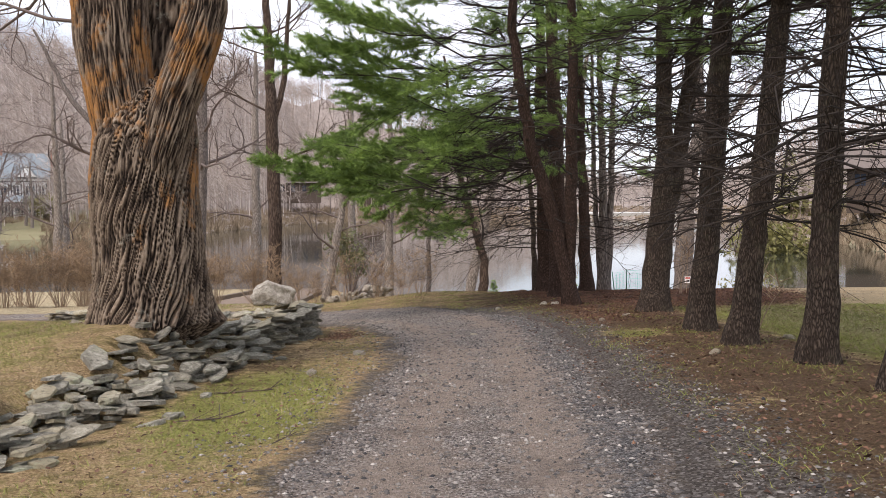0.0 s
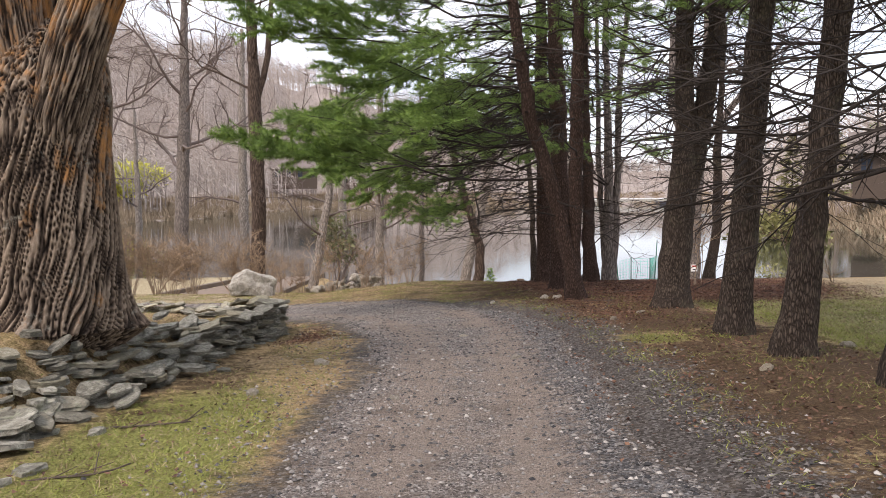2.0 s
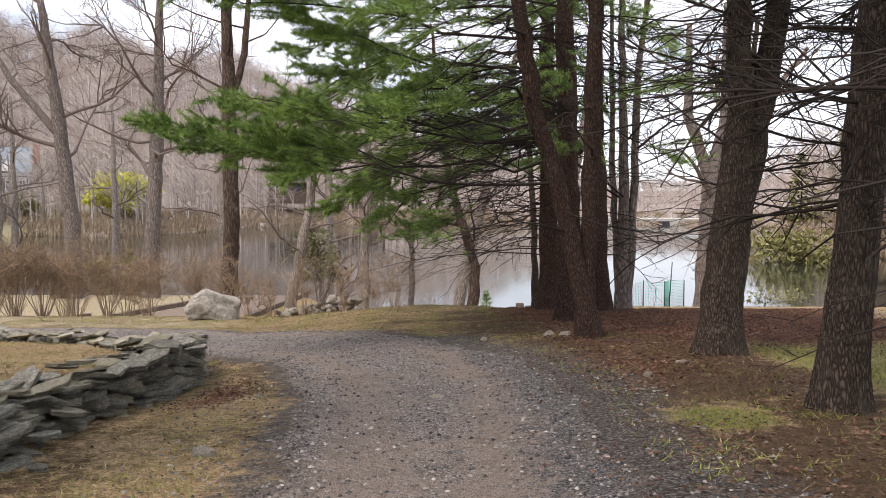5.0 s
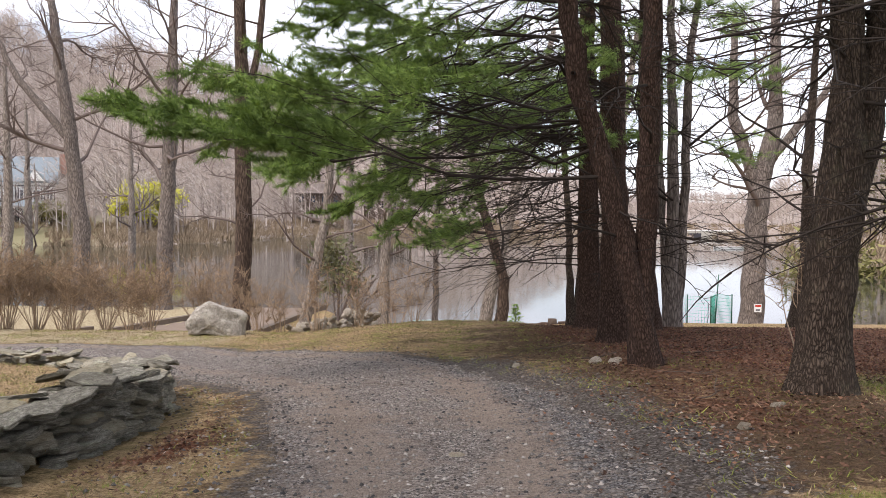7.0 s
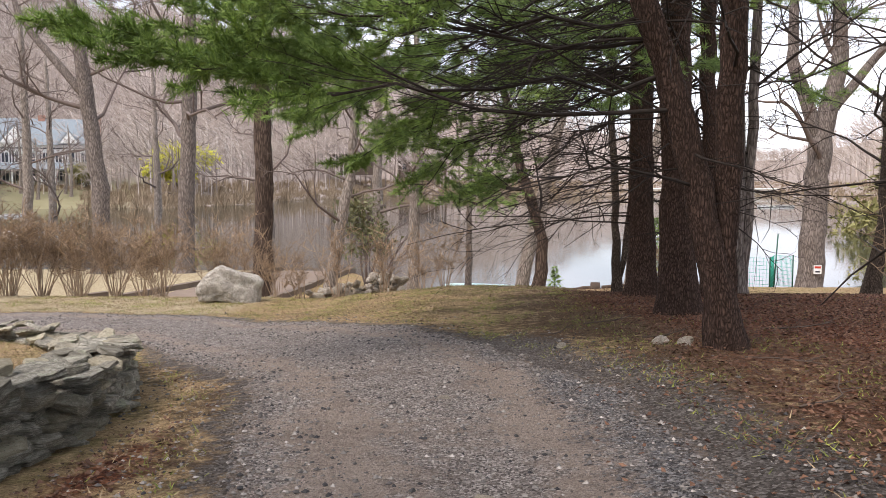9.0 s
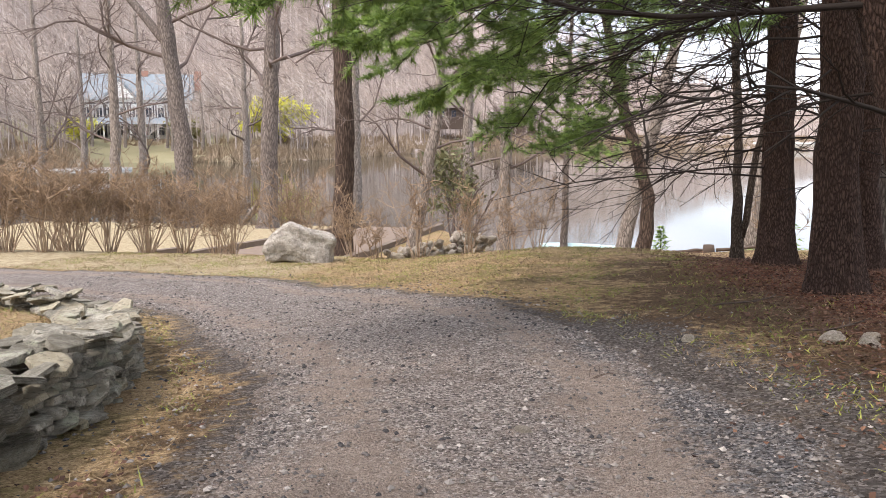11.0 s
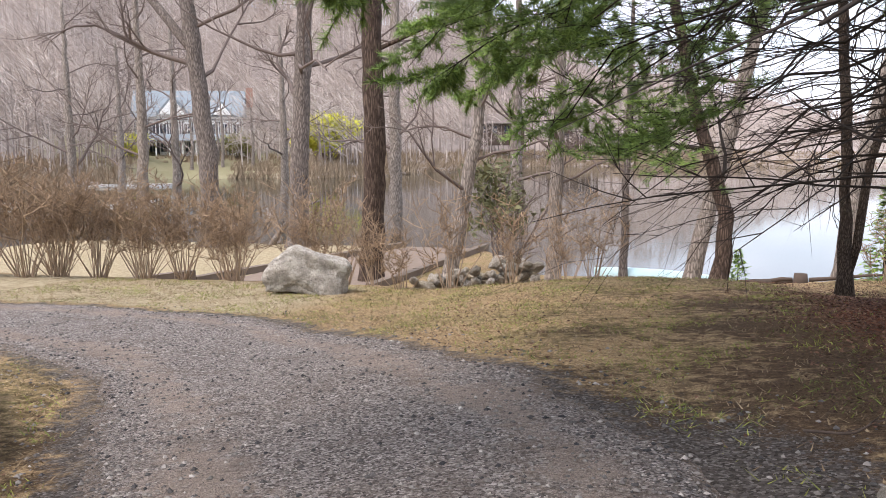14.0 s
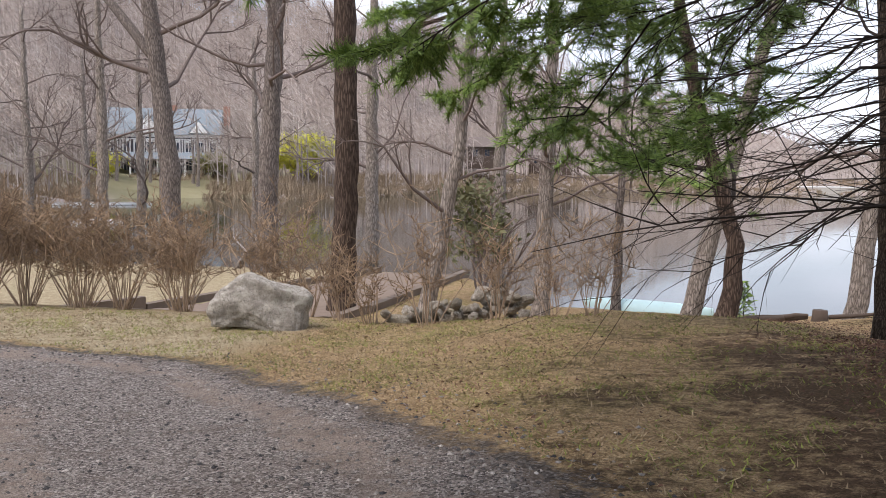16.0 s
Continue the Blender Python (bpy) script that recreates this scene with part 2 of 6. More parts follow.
def ground_material():
    g = Graph("ground", 0.97, 0.1)
    fine, mid, wide = g.noise(38, 6, 0.75), g.noise(6, 5, 0.7), g.noise(0.7, 4, 0.6)
    speck = g.noise(85, 4, 0.75, g.warp(g.coords((1, 1, 1)), 9.0, 0.12))
    tuft_k = g.noise(15, 5, 0.75)
    straw = g.mix(g.ramp(fine, (0.36, 0.0), (0.64, 1.0)), (0.17, 0.105, 0.055), (0.66, 0.48, 0.27))
    straw = g.mix(g.ramp(mid, (0.44, 0.0), (0.64, 0.6)), straw, (0.19, 0.112, 0.058))
    straw = g.mix(g.ramp(tuft_k, (0.54, 0.0), (0.66, 0.6)), straw, (0.11, 0.068, 0.038))
    green = g.mix(g.ramp(fine, (0.3, 0.0), (0.7, 1.0)), (0.085, 0.1, 0.022), (0.4, 0.39, 0.12))
    k = g.math("ADD", g.attr("green"), g.math("MULTIPLY", g.math("SUBTRACT", g.math("ADD", wide, mid), 1.0), 1.3))
    c = g.mix(g.ramp(k, (0.3, 0.0), (0.85, 0.9)), straw, green)
    dirt = g.mix(g.ramp(fine, (0.3, 0.0), (0.7, 1.0)), (0.032, 0.02, 0.013), (0.16, 0.097, 0.06))
    dirt = g.mix(g.ramp(speck, (0.6, 0.0), (0.68, 0.75)), dirt, (0.3, 0.21, 0.13))
    dirt = g.mix(g.ramp(tuft_k, (0.5, 0.0), (0.66, 0.6)), dirt, (0.03, 0.019, 0.012))
    k = g.math("ADD", g.attr("dirt"), g.math("MULTIPLY", g.math("SUBTRACT", g.math("ADD", wide, mid), 1.0), 2.2))
    c = g.mix(g.ramp(k, (0.3, 0.0), (0.8, 0.9)), c, dirt)
    litter = g.mix(g.ramp(g.cells(26, None, "F1", 1), (0.2, 0.0), (0.8, 1.0)), (0.06, 0.021, 0.013), (0.2, 0.083, 0.045))
    k = g.math("ADD", g.attr("litter"), g.math("MULTIPLY", g.math("SUBTRACT", mid, 0.5), 1.2))
    c = g.mix(g.ramp(k, (0.35, 0.0), (0.7, 1.0)), c, litter)
    pale = g.mix(g.ramp(g.math("ADD", fine, g.math("SUBTRACT", mid, 0.5)), (0.3, 0.0), (0.7, 1.0)), (0.24, 0.19, 0.11), (0.6, 0.51, 0.35))
    c = g.mix(g.ramp(g.attr("pale"), (0.2, 0.0), (0.8, 0.9)), c, pale)
    grit = g.ramp(g.cells(52, None, "F1", 1), (0.1, (0.035, 0.032, 0.03)), (0.6, (0.12, 0.108, 0.1)), (0.95, (0.3, 0.275, 0.255)))
    k = g.math("ADD", g.attr("gravel"), g.math("MULTIPLY", g.math("SUBTRACT", g.math("ADD", fine, mid), 1.0), 1.6))
    c = g.mix(g.ramp(k, (0.35, 0.0), (0.75, 0.85)), c, grit)
    # Hillside tones are lifted in the colour to stand in for distance haze.
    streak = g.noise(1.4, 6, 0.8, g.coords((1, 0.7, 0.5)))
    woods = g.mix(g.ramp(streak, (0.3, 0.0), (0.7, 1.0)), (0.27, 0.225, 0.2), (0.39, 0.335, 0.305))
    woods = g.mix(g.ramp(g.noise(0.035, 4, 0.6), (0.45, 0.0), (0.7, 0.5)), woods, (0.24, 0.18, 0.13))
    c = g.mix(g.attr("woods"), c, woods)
    c = g.mix(g.attr("lawn"), c, g.mix(g.noise(0.3, 5, 0.7), (0.19, 0.18, 0.095), (0.3, 0.265, 0.17)))
    return g.done(c, g.math("ADD", g.math("ADD", fine, g.math("MULTIPLY", tuft_k, 1.2)), g.math("MULTIPLY", mid, 1.5)), 1.0, 0.045)


def road_material():
    """Trodden earth with worn-in stones, and dark loose crushed stone along the sides."""
    g = Graph("gravel", 0.95, 0.2)
    stones = g.mix(0.45, g.cells(62, g.warp(g.coords(), 30.0, 0.02), "F1", 1), g.noise(45, 6, 0.85))
    gap = g.mix(0.5, g.cells(62), g.noise(75, 5, 0.8))
    fine, mid, wide, spot = g.noise(120, 4, 0.75), g.noise(5, 6, 0.75), g.noise(0.8, 5, 0.65), g.noise(17, 6, 0.8)
    grit = g.ramp(stones, (0.3, (0.05, 0.043, 0.039)), (0.45, (0.19, 0.162, 0.146)), (0.6, (0.36, 0.315, 0.282)), (0.76, (0.66, 0.6, 0.55)))
    earth = g.mix(g.ramp(fine, (0.34, 0.0), (0.66, 1.0)), (0.185, 0.138, 0.11), (0.5, 0.395, 0.315))
    k = g.math("ADD", g.attr("track"), g.math("MULTIPLY", g.math("SUBTRACT", g.math("ADD", wide, mid), 1.0), 2.0))
    c = g.mix(g.ramp(k, (0.3, 0.05), (0.8, 0.75)), grit, earth)
    c = g.mix(g.ramp(g.noise(1.9, 5, 0.7), (0.5, 0.0), (0.66, 0.5)), c, (0.15, 0.113, 0.09))
    c = g.mix(g.ramp(spot, (0.54, 0.0), (0.64, 0.6)), c, (0.085, 0.065, 0.053))
    c = g.mix(g.ramp(g.noise(23, 5, 0.8, g.warp(g.coords(), 3.0, 0.4)), (0.6, 0.0), (0.68, 0.7)), c, (0.46, 0.4, 0.345))
    loose = g.ramp(stones, (0.32, (0.026, 0.025, 0.026)), (0.48, (0.1, 0.096, 0.097)), (0.62, (0.2, 0.194, 0.193)), (0.78, (0.42, 0.41, 0.4)))
    k = g.math("ADD", g.attr("loose"), g.math("MULTIPLY", g.math("SUBTRACT", g.math("ADD", spot, mid), 1.0), 1.7))
    c = g.mix(g.ramp(k, (0.3, 0.0), (0.65, 0.92)), c, loose)
    rim = g.math("ADD", g.attr("rim"), g.math("MULTIPLY", g.math("SUBTRACT", g.math("ADD", g.noise(38, 5, 0.75), mid), 1.0), 1.6))
    c = g.mix(g.ramp(rim, (0.4, 0.0), (0.8, 0.8)), c, g.mix(g.noise(60, 4, 0.7), (0.08, 0.059, 0.045), (0.27, 0.2, 0.148)))
    h = g.math("ADD", g.math("SUBTRACT", g.math("MULTIPLY", spot, 1.2), g.math("MULTIPLY", gap, 1.3)), g.math("MULTIPLY", mid, 2.0))
    return g.done(c, h, 1.0, 0.04)


def stone_material(name, low, high, lichen=(0.3, 0.31, 0.26)):
    g = Graph(name, 0.9, 0.25)
    n = g.noise(7, 8, 0.75)
    pick = g.math("FRACT", g.math("ADD", g.random(), g.island()))
    c = g.ramp(n, (0.28, tuple(v * 0.7 for v in low)), (0.45, low), (0.68, high))
    c = g.mix(g.ramp(pick, (0.0, 0.0), (0.4, 0.08), (0.75, 0.4), (1.0, 0.68)), c, tuple(v * k for v, k in zip(low, (0.5, 0.48, 0.42))))
    c = g.mix(g.ramp(g.math("FRACT", g.math("MULTIPLY", pick, 7.0)), (0.6, 0.0), (1.0, 0.5)), c, tuple(v * k for v, k in zip(high, (0.8, 0.72, 0.55))))
    c = g.mix(g.ramp(g.noise(2.3, 6, 0.75), (0.55, 0.0), (0.66, 0.7)), c, lichen)
    c = g.mix(g.ramp(g.noise(24, 4, 0.7), (0.54, 0.0), (0.66, 0.65)), c, tuple(v * 0.3 for v in low))
    return g.done(c, g.math("ADD", g.math("MULTIPLY", n, 2.0), g.noise(45, 5, 0.7)), 1.0, 0.03)


def plain(name, colour, rough=0.7, var=0.35, scale=6):
    g = Graph(name, rough, 0.3)
    n = g.noise(scale, 5, 0.7)
    return g.done(g.mix(n, tuple(v * (1 - var) for v in colour), tuple(min(1, v * (1 + var)) for v in colour)), n, 0.3, 0.01)


PINE_BARK = bark("pine_bark", (0.068, 0.042, 0.032), (0.16, 0.102, 0.079), 38, 0.28, deep=0.22)
ROW_BARK = bark("row_bark", (0.07, 0.051, 0.039), (0.19, 0.145, 0.113), 40, 0.24, moss=(0.12, 0.115, 0.075), deep=0.22)
OAK_BARK = bark("oak_bark", (0.09, 0.062, 0.047), (0.2, 0.148, 0.115), 20, 0.12, deep=0.25)
GREY_BARK = bark("grey_bark", (0.2, 0.165, 0.145), (0.36, 0.31, 0.275), 18, 0.2, deep=0.3)
PALE_BARK = bark("pale_bark", (0.28, 0.235, 0.2), (0.48, 0.42, 0.37), 18, 0.2, deep=0.3)
TWIG = plain("twig", (0.027, 0.02, 0.016), 0.9)
GREY_TWIG = plain("grey_twig", (0.15, 0.115, 0.1), 0.9)
PALE_TWIG = plain("pale_twig", (0.42, 0.37, 0.34), 0.9)
# Twigs of the far woods, their pale tones partly painted distance haze.
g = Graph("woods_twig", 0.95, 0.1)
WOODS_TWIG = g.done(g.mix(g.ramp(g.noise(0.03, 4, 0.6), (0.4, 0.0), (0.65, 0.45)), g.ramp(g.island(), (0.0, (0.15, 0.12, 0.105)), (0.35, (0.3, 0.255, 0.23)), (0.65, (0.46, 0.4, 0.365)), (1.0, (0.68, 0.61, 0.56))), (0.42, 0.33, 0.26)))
SHRUB_TWIG = leaf("shrub_twig", (0.15, 0.1, 0.066), (0.46, 0.325, 0.205), 0.9)
SHRUB_STEM = plain("shrub_stem", (0.34, 0.25, 0.175), 0.9)
BUD = leaf("shrub_bud", (0.24, 0.135, 0.075), (0.38, 0.25, 0.14))
NEEDLE = leaf("pine_needle", (0.075, 0.135, 0.03), (0.3, 0.43, 0.09))
CEDAR = leaf("cedar_leaf", (0.12, 0.125, 0.06), (0.22, 0.21, 0.1))
WILLOW = leaf("yellow_leaf", (0.62, 0.6, 0.06), (0.88, 0.84, 0.16))
BUDDING = leaf("young_leaf", (0.2, 0.19, 0.07), (0.3, 0.27, 0.1))
DEAD = leaf("dead_leaf", (0.05, 0.025, 0.017), (0.21, 0.112, 0.07), 0.85)
STRAW = leaf("straw_blade", (0.17, 0.115, 0.066), (0.44, 0.335, 0.2), 0.8)
GRASS = leaf("grass_blade", (0.12, 0.145, 0.03), (0.34, 0.35, 0.08), 0.7)
SLATE = stone_material("wall_stone", (0.25, 0.23, 0.185), (0.64, 0.6, 0.5), (0.42, 0.44, 0.3))
FIELD = stone_material("field_stone", (0.36, 0.31, 0.25), (0.68, 0.61, 0.52), (0.5, 0.48, 0.38))
GRANITE = stone_material("boulder_stone", (0.33, 0.295, 0.25), (0.64, 0.59, 0.51), (0.5, 0.48, 0.39))
PEBBLE = stone_material("pebble_stone", (0.16, 0.15, 0.145), (0.4, 0.38, 0.36))


# ---- ground, road, lake ----
def ticks(lo, hi, step, far_lo, far_hi, grow):
    mid = list(np.arange(lo, hi + step / 2, step))
    s, v, left = step, lo, []
    while v > far_lo:
        s *= grow
        v -= s
        left.append(v)
    s, v, right = step, hi, []
    while v < far_hi:
        s *= grow
        v += s
        right.append(v)
    return np.array(left[::-1] + mid + right)


def grid_sheet(name, xs, ys, heights, keep, masks, material, label, category):
    nx, ny = len(xs), len(ys)
    gx, gy = np.meshgrid(xs, ys)
    gz = heights(gx, gy)
    idx = np.arange(nx * ny).reshape(ny, nx)
    quads = np.stack([idx[:-1, :-1], idx[:-1, 1:], idx[1:, 1:], idx[1:, :-1]], -1).reshape(-1, 4)
    pts = np.stack([gx, gy, gz], -1).reshape(-1, 3)
    if keep is not None:
        ok = keep(gx, gy).ravel()
        quads = quads[ok[quads].all(1)]
        used = np.unique(quads)
        new_id = np.full(nx * ny, -1)
        new_id[used] = np.arange(len(used))
        quads, pts = new_id[quads], pts[used]
    me = bpy.data.meshes.new(name)
    me.from_pydata(pts.tolist(), [], quads.tolist())
    me.materials.append(material)
    me.polygons.foreach_set("use_smooth", [True] * len(me.polygons))
    for key, fn in masks.items():
        me.attributes.new(key, "FLOAT", "POINT").data.foreach_set("value", np.ascontiguousarray(fn(pts[:, 0], pts[:, 1]), np.float32))
    return tagged(new(name, me), label, category, kind="structure")


def ripple(x, y, k=1.0):
    """A smooth unevenness made of a few waves."""
    return (np.sin(1.7 * k * x + 0.6 * np.sin(0.9 * k * y)) + np.sin(1.3 * k * y + 1.1 * np.sin(0.7 * k * x + 2)) + 0.5 * np.sin(3.9 * k * x + 3.1 * k * y) + 0.5 * np.sin(-4.7 * k * x + 2.3 * k * y)) / 3


def road_side(x, y):
    return edge(ROAD, x, y) + 0.16 * ripple(x, y, 1.3) + 0.07 * ripple(x + 9, y, 4)


def litter_mask(x, y):
    return np.maximum(np.maximum(smooth(4.6, 2.6, np.hypot((x - 6.2) * 0.9, (y - 26.5) / 2.2)), 0.5 * smooth(1.6, 3.0, x) * smooth(7.5, 5.5, x + 2.2 * smooth(21, 17, y)) * smooth(13, 16, y) * smooth(32, 27, y)), 0.8 * smooth(0.8, 0.25, np.hypot(x + 2.0, (y - 15.6) * 0.45)) * smooth(0.0, 0.4, edge(TERRACE, x, y)))


def dirt_mask(x, y):
    right = smooth(0.1, 0.8, x - 1.5) * smooth(5.4, 4.2, x) * smooth(27, 22, y)
    bank = smooth(19, 22, y) * smooth(33, 30, y) * smooth(-2.5, 1.5, x)
    spot = smooth(1.3, 0.6, np.hypot((x - 2.92) / 0.48, (y - 13.0) / 0.5))
    return (1 - spot) * np.clip(0.9 * right + 0.55 * bank + (0.25 + 0.3 * smooth(0, 1, x)) * smooth(0.9, 0.1, np.abs(road_side(x, y))) * smooth(7, 5, x) + 0.5 * smooth(1.4, 0.5, np.hypot(x + 2.6, (y - 11) / 4)) + 0.4 * smooth(1.2, 0.4, road_side(x, y)) * smooth(-0.3, -0.9, x) * smooth(12, 14, y) * smooth(25, 21, y) + 0.3 * smooth(-0.5, 1.5, x) * smooth(5.6, 4.4, x), 0, 1)


def green_mask(x, y):
    a = 1.15 * smooth(1.4, 0.3, np.hypot((x + 1.9), (y - 8.6) / 3.0))
    b = 1.3 * smooth(1.3, 0.5, np.hypot((x - 2.92) / 0.48, (y - 13.0) / 0.5))
    c = 1.0 * smooth(4.2, 5.4, x) * smooth(34, 28, y) * smooth(21, 17, y)
    d = 0.62 * smooth(-3, -5, x) * smooth(20, 14, y)
    return np.maximum.reduce([a, b, c, d, 0.33 + 0 * x])


def pale_mask(x, y):
    verge = smooth(0.1, 0.5, road_side(x, y)) * smooth(-4.5, -6.5, x) * smooth(27.5, 28.5, y) * smooth(36, 33, y)
    lawn = 0.75 * smooth(-7, -10, x) * smooth(34, 36, y) * smooth(62, 56, y)
    side = 0.5 * smooth(4.8, 6.5, x) * smooth(38, 32, y) * (1 - litter_mask(x, y))
    return np.maximum.reduce([verge, lawn, side])


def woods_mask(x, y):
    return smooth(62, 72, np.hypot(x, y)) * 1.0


def gravel_mask(x, y):
    return smooth(1.3, 0.0, road_side(x, y)) * smooth(0, 1, x) + 0.8 * smooth(0.35, 0.0, road_side(x, y)) * smooth(1, 0, x)


def lawn_mask(x, y):
    return np.clip(smooth(30, 16, np.hypot(x + 78, y - 152)) + 0.8 * smooth(22, 8, np.hypot(x - 42, y - 92)), 0, 1)


def ground_height(x, y):
    z = land(x, y)
    near = smooth(60, 40, np.hypot(x, y - 15))
    return z + near * (0.018 * ripple(x, y, 1.1) + 0.012 * ripple(x + 5, y + 3, 3.7))


xs = ticks(-15, 9, 0.24, -520, 520, 1.06)
ys = ticks(-2, 44, 0.22, -260, 560, 1.05)
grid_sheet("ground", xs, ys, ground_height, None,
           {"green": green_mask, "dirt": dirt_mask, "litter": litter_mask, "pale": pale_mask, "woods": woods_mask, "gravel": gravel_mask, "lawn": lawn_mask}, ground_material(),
           "early spring ground of dry grass, bare earth and leaf litter", "ground")


def track_mask(x, y):
    d = -edge(ROAD, x, y)
    return np.clip(0.75 * np.exp(-((d - 0.75) / 0.33) ** 2) + 0.35 * smooth(1.9, 1.2, np.abs(d - 1.0)) * smooth(22, 15, y), 0, 1)


def loose_mask(x, y):
    """Crushed stone thrown to the right-hand side of the drive, thinner on the other."""
    d = edge(ROAD, x, y)
    right = smooth(-1.15, -0.3, d) * smooth(-0.3, 0.8, x - 0.05 * (y - 10) * (y < 20))
    left = 0.35 * smooth(-0.6, -0.1, d)
    return np.maximum.reduce([0.64 * right * smooth(26, 19, y), left])


def road_height(x, y):
    s = road_side(x, y)
    return ground_height(x, y) - 0.045 + 0.065 * smooth(0.14, -0.25, s) - 0.006 * track_mask(x, y)


grid_sheet("road", ticks(-15, 3, 0.13, -32, 4, 1.08), ticks(-1, 31, 0.13, -9, 32, 1.1), road_height, lambda x, y: edge(ROAD, x, y) < 0.6,
           {"track": track_mask, "loose": loose_mask, "rim": lambda x, y: smooth(-0.55, 0.1, road_side(x, y))}, road_material(), "winding gravel drive with pale wheel tracks", "driveway")

g = Graph("lake_water", 0.06, 0.5)
g.b.inputs["Transmission Weight"].default_value = 0.0
g.b.inputs["IOR"].default_value = 1.33
g.done((0.022, 0.026, 0.02), g.math("ADD", g.noise(1.1, 4, 0.6, g.coords((1, 0.35, 1))), g.math("MULTIPLY", g.noise(0.05, 2), 2.0)), 0.045, 0.06)
w = Mesh()
w.v = [(-420, 36, LAKE), (420, 36, LAKE), (420, 330, LAKE), (-420, 330, LAKE)]
w.f = [(0, 1, 2, 3)]
sheet("water", w, g.m, "calm grey lake that mirrors the wooded hills", "lake", shade=False)


# ---- trees ----
def wander(p, d, length, n, rng, wob=0.12, lift=0.0):
    """A crooked line of n + 1 points."""
    p, d, pts = Vector(p), Vector(d).normalized(), [Vector(p)]
    for _ in range(n):
        d = (d + Vector((rng.gauss(0, wob), rng.gauss(0, wob), rng.gauss(0, wob) + lift))).normalized()
        p = p + d * (length / n)
        pts.append(p.copy())
    return pts


def grow(mesh, p, d, length, radius, depth, rng, lift=0.03, kids=(4, 7), wob=0.13, spread=0.9, sides=5):
    n = 5 if depth > 1 else 2 + (depth > 0)
    pts = wander(p, d, length, n, rng, wob, lift)
    tip = 0.35 if depth else 0.15
    mesh.tube(pts, [radius * (1 - (1 - tip) * i / n) for i in range(n + 1)], max(3, sides), cap=False)
    if depth <= 0:
        return
    for _ in range(rng.randint(*kids)):
        k = rng.uniform(0.25, 1.0) * n
        i = min(int(k), n - 1)
        q = pts[i].lerp(pts[i + 1], k - i)
        along = (pts[i + 1] - pts[i]).normalized()
        off = Vector((rng.gauss(0, 1), rng.gauss(0, 1), rng.gauss(0.15, 0.7)))
        off = (off - along * off.dot(along)).normalized()
        grow(mesh, q, along + off * rng.uniform(0.5, spread + 0.3), length * rng.uniform(0.35, 0.62), radius * rng.uniform(0.35, 0.55), depth - 1, rng, lift, kids, wob, spread, sides - 1)


def along_line(pts, radii, k):
    i = min(int(k * (len(pts) - 1)), len(pts) - 2)
    f = k * (len(pts) - 1) - i
    return Vector(pts[i]).lerp(Vector(pts[i + 1]), f), radii[i] + (radii[i + 1] - radii[i]) * f


def stem_line(rows, rng, step=0.5, wob=0.02):
    """Trunk points and radii from rows of (x, y, z, radius), made a little crooked."""
    pts, rad = [], []
    for a, b in zip(rows, rows[1:]):
        n = max(1, int((b[2] - a[2]) / step))
        for i in range(n):
            f = i / n
            j = wob if pts else 0
            pts.append(Vector((a[0] + (b[0] - a[0]) * f + rng.gauss(0, j), a[1] + (b[1] - a[1]) * f + rng.gauss(0, j), a[2] + (b[2] - a[2]) * f)))
            rad.append((a[3] + (b[3] - a[3]) * f) * (1 + rng.gauss(0, 0.03 if j else 0)))
    pts.append(Vector(rows[-1][:3]))
    rad.append(rows[-1][3])
    return pts, rad


def trunk_mesh(mesh, pts, rad, sides=14, flare=0.6, foot=0.5, rng=None):
    """A trunk with a flared, buttressed foot and uneven sides."""
    n0, count = len(mesh.v), len(pts)
    ph = [rng.uniform(0, 6.3) for _ in range(4)]
    z0 = pts[0].z
    for p, r in zip(pts, rad):
        low = math.exp(-max(0, p.z - z0) / foot)
        for k in range(sides):
            a = 2 * math.pi * k / sides
            lobe = 0.5 + 0.5 * math.sin(5 * a + ph[0]) * math.sin(2 * a + ph[1])
            rr = r * (1 + flare * low * (0.4 + 0.9 * lobe) + 0.05 * math.sin(3 * a + ph[2] + p.z) + 0.04 * math.sin(7 * a + ph[3] - 2 * p.z))
            mesh.v.append((p.x + rr * math.cos(a), p.y + rr * math.sin(a), p.z))
    for i in range(count - 1):
        for k in range(sides):
            a, b = n0 + i * sides + k, n0 + i * sides + (k + 1) % sides
            mesh.f.append((a, b, b + sides, a + sides))
    mesh.f.append(tuple(n0 + (count - 1) * sides + k for k in range(sides)))


def stand(x, y, sink=0.08):
    return float(ground_height(np.array([x]), np.array([y]))[0]) - sink


def tuft(mesh, p, d, rng, n=11, length=0.125, wide=0.005):
    """A brush of pine needles."""
    d = d.normalized()
    for _ in range(n):
        q = (d * rng.uniform(0.1, 1.0) + Vector((rng.gauss(0, 0.6), rng.gauss(0, 0.6), rng.gauss(0.1, 0.6)))).normalized()
        s = q.orthogonal().normalized() * wide
        o = p + d * rng.uniform(-0.05, 0.04)
        mesh.tri(o - s, o + s, o + q * length * rng.uniform(0.7, 1.2))


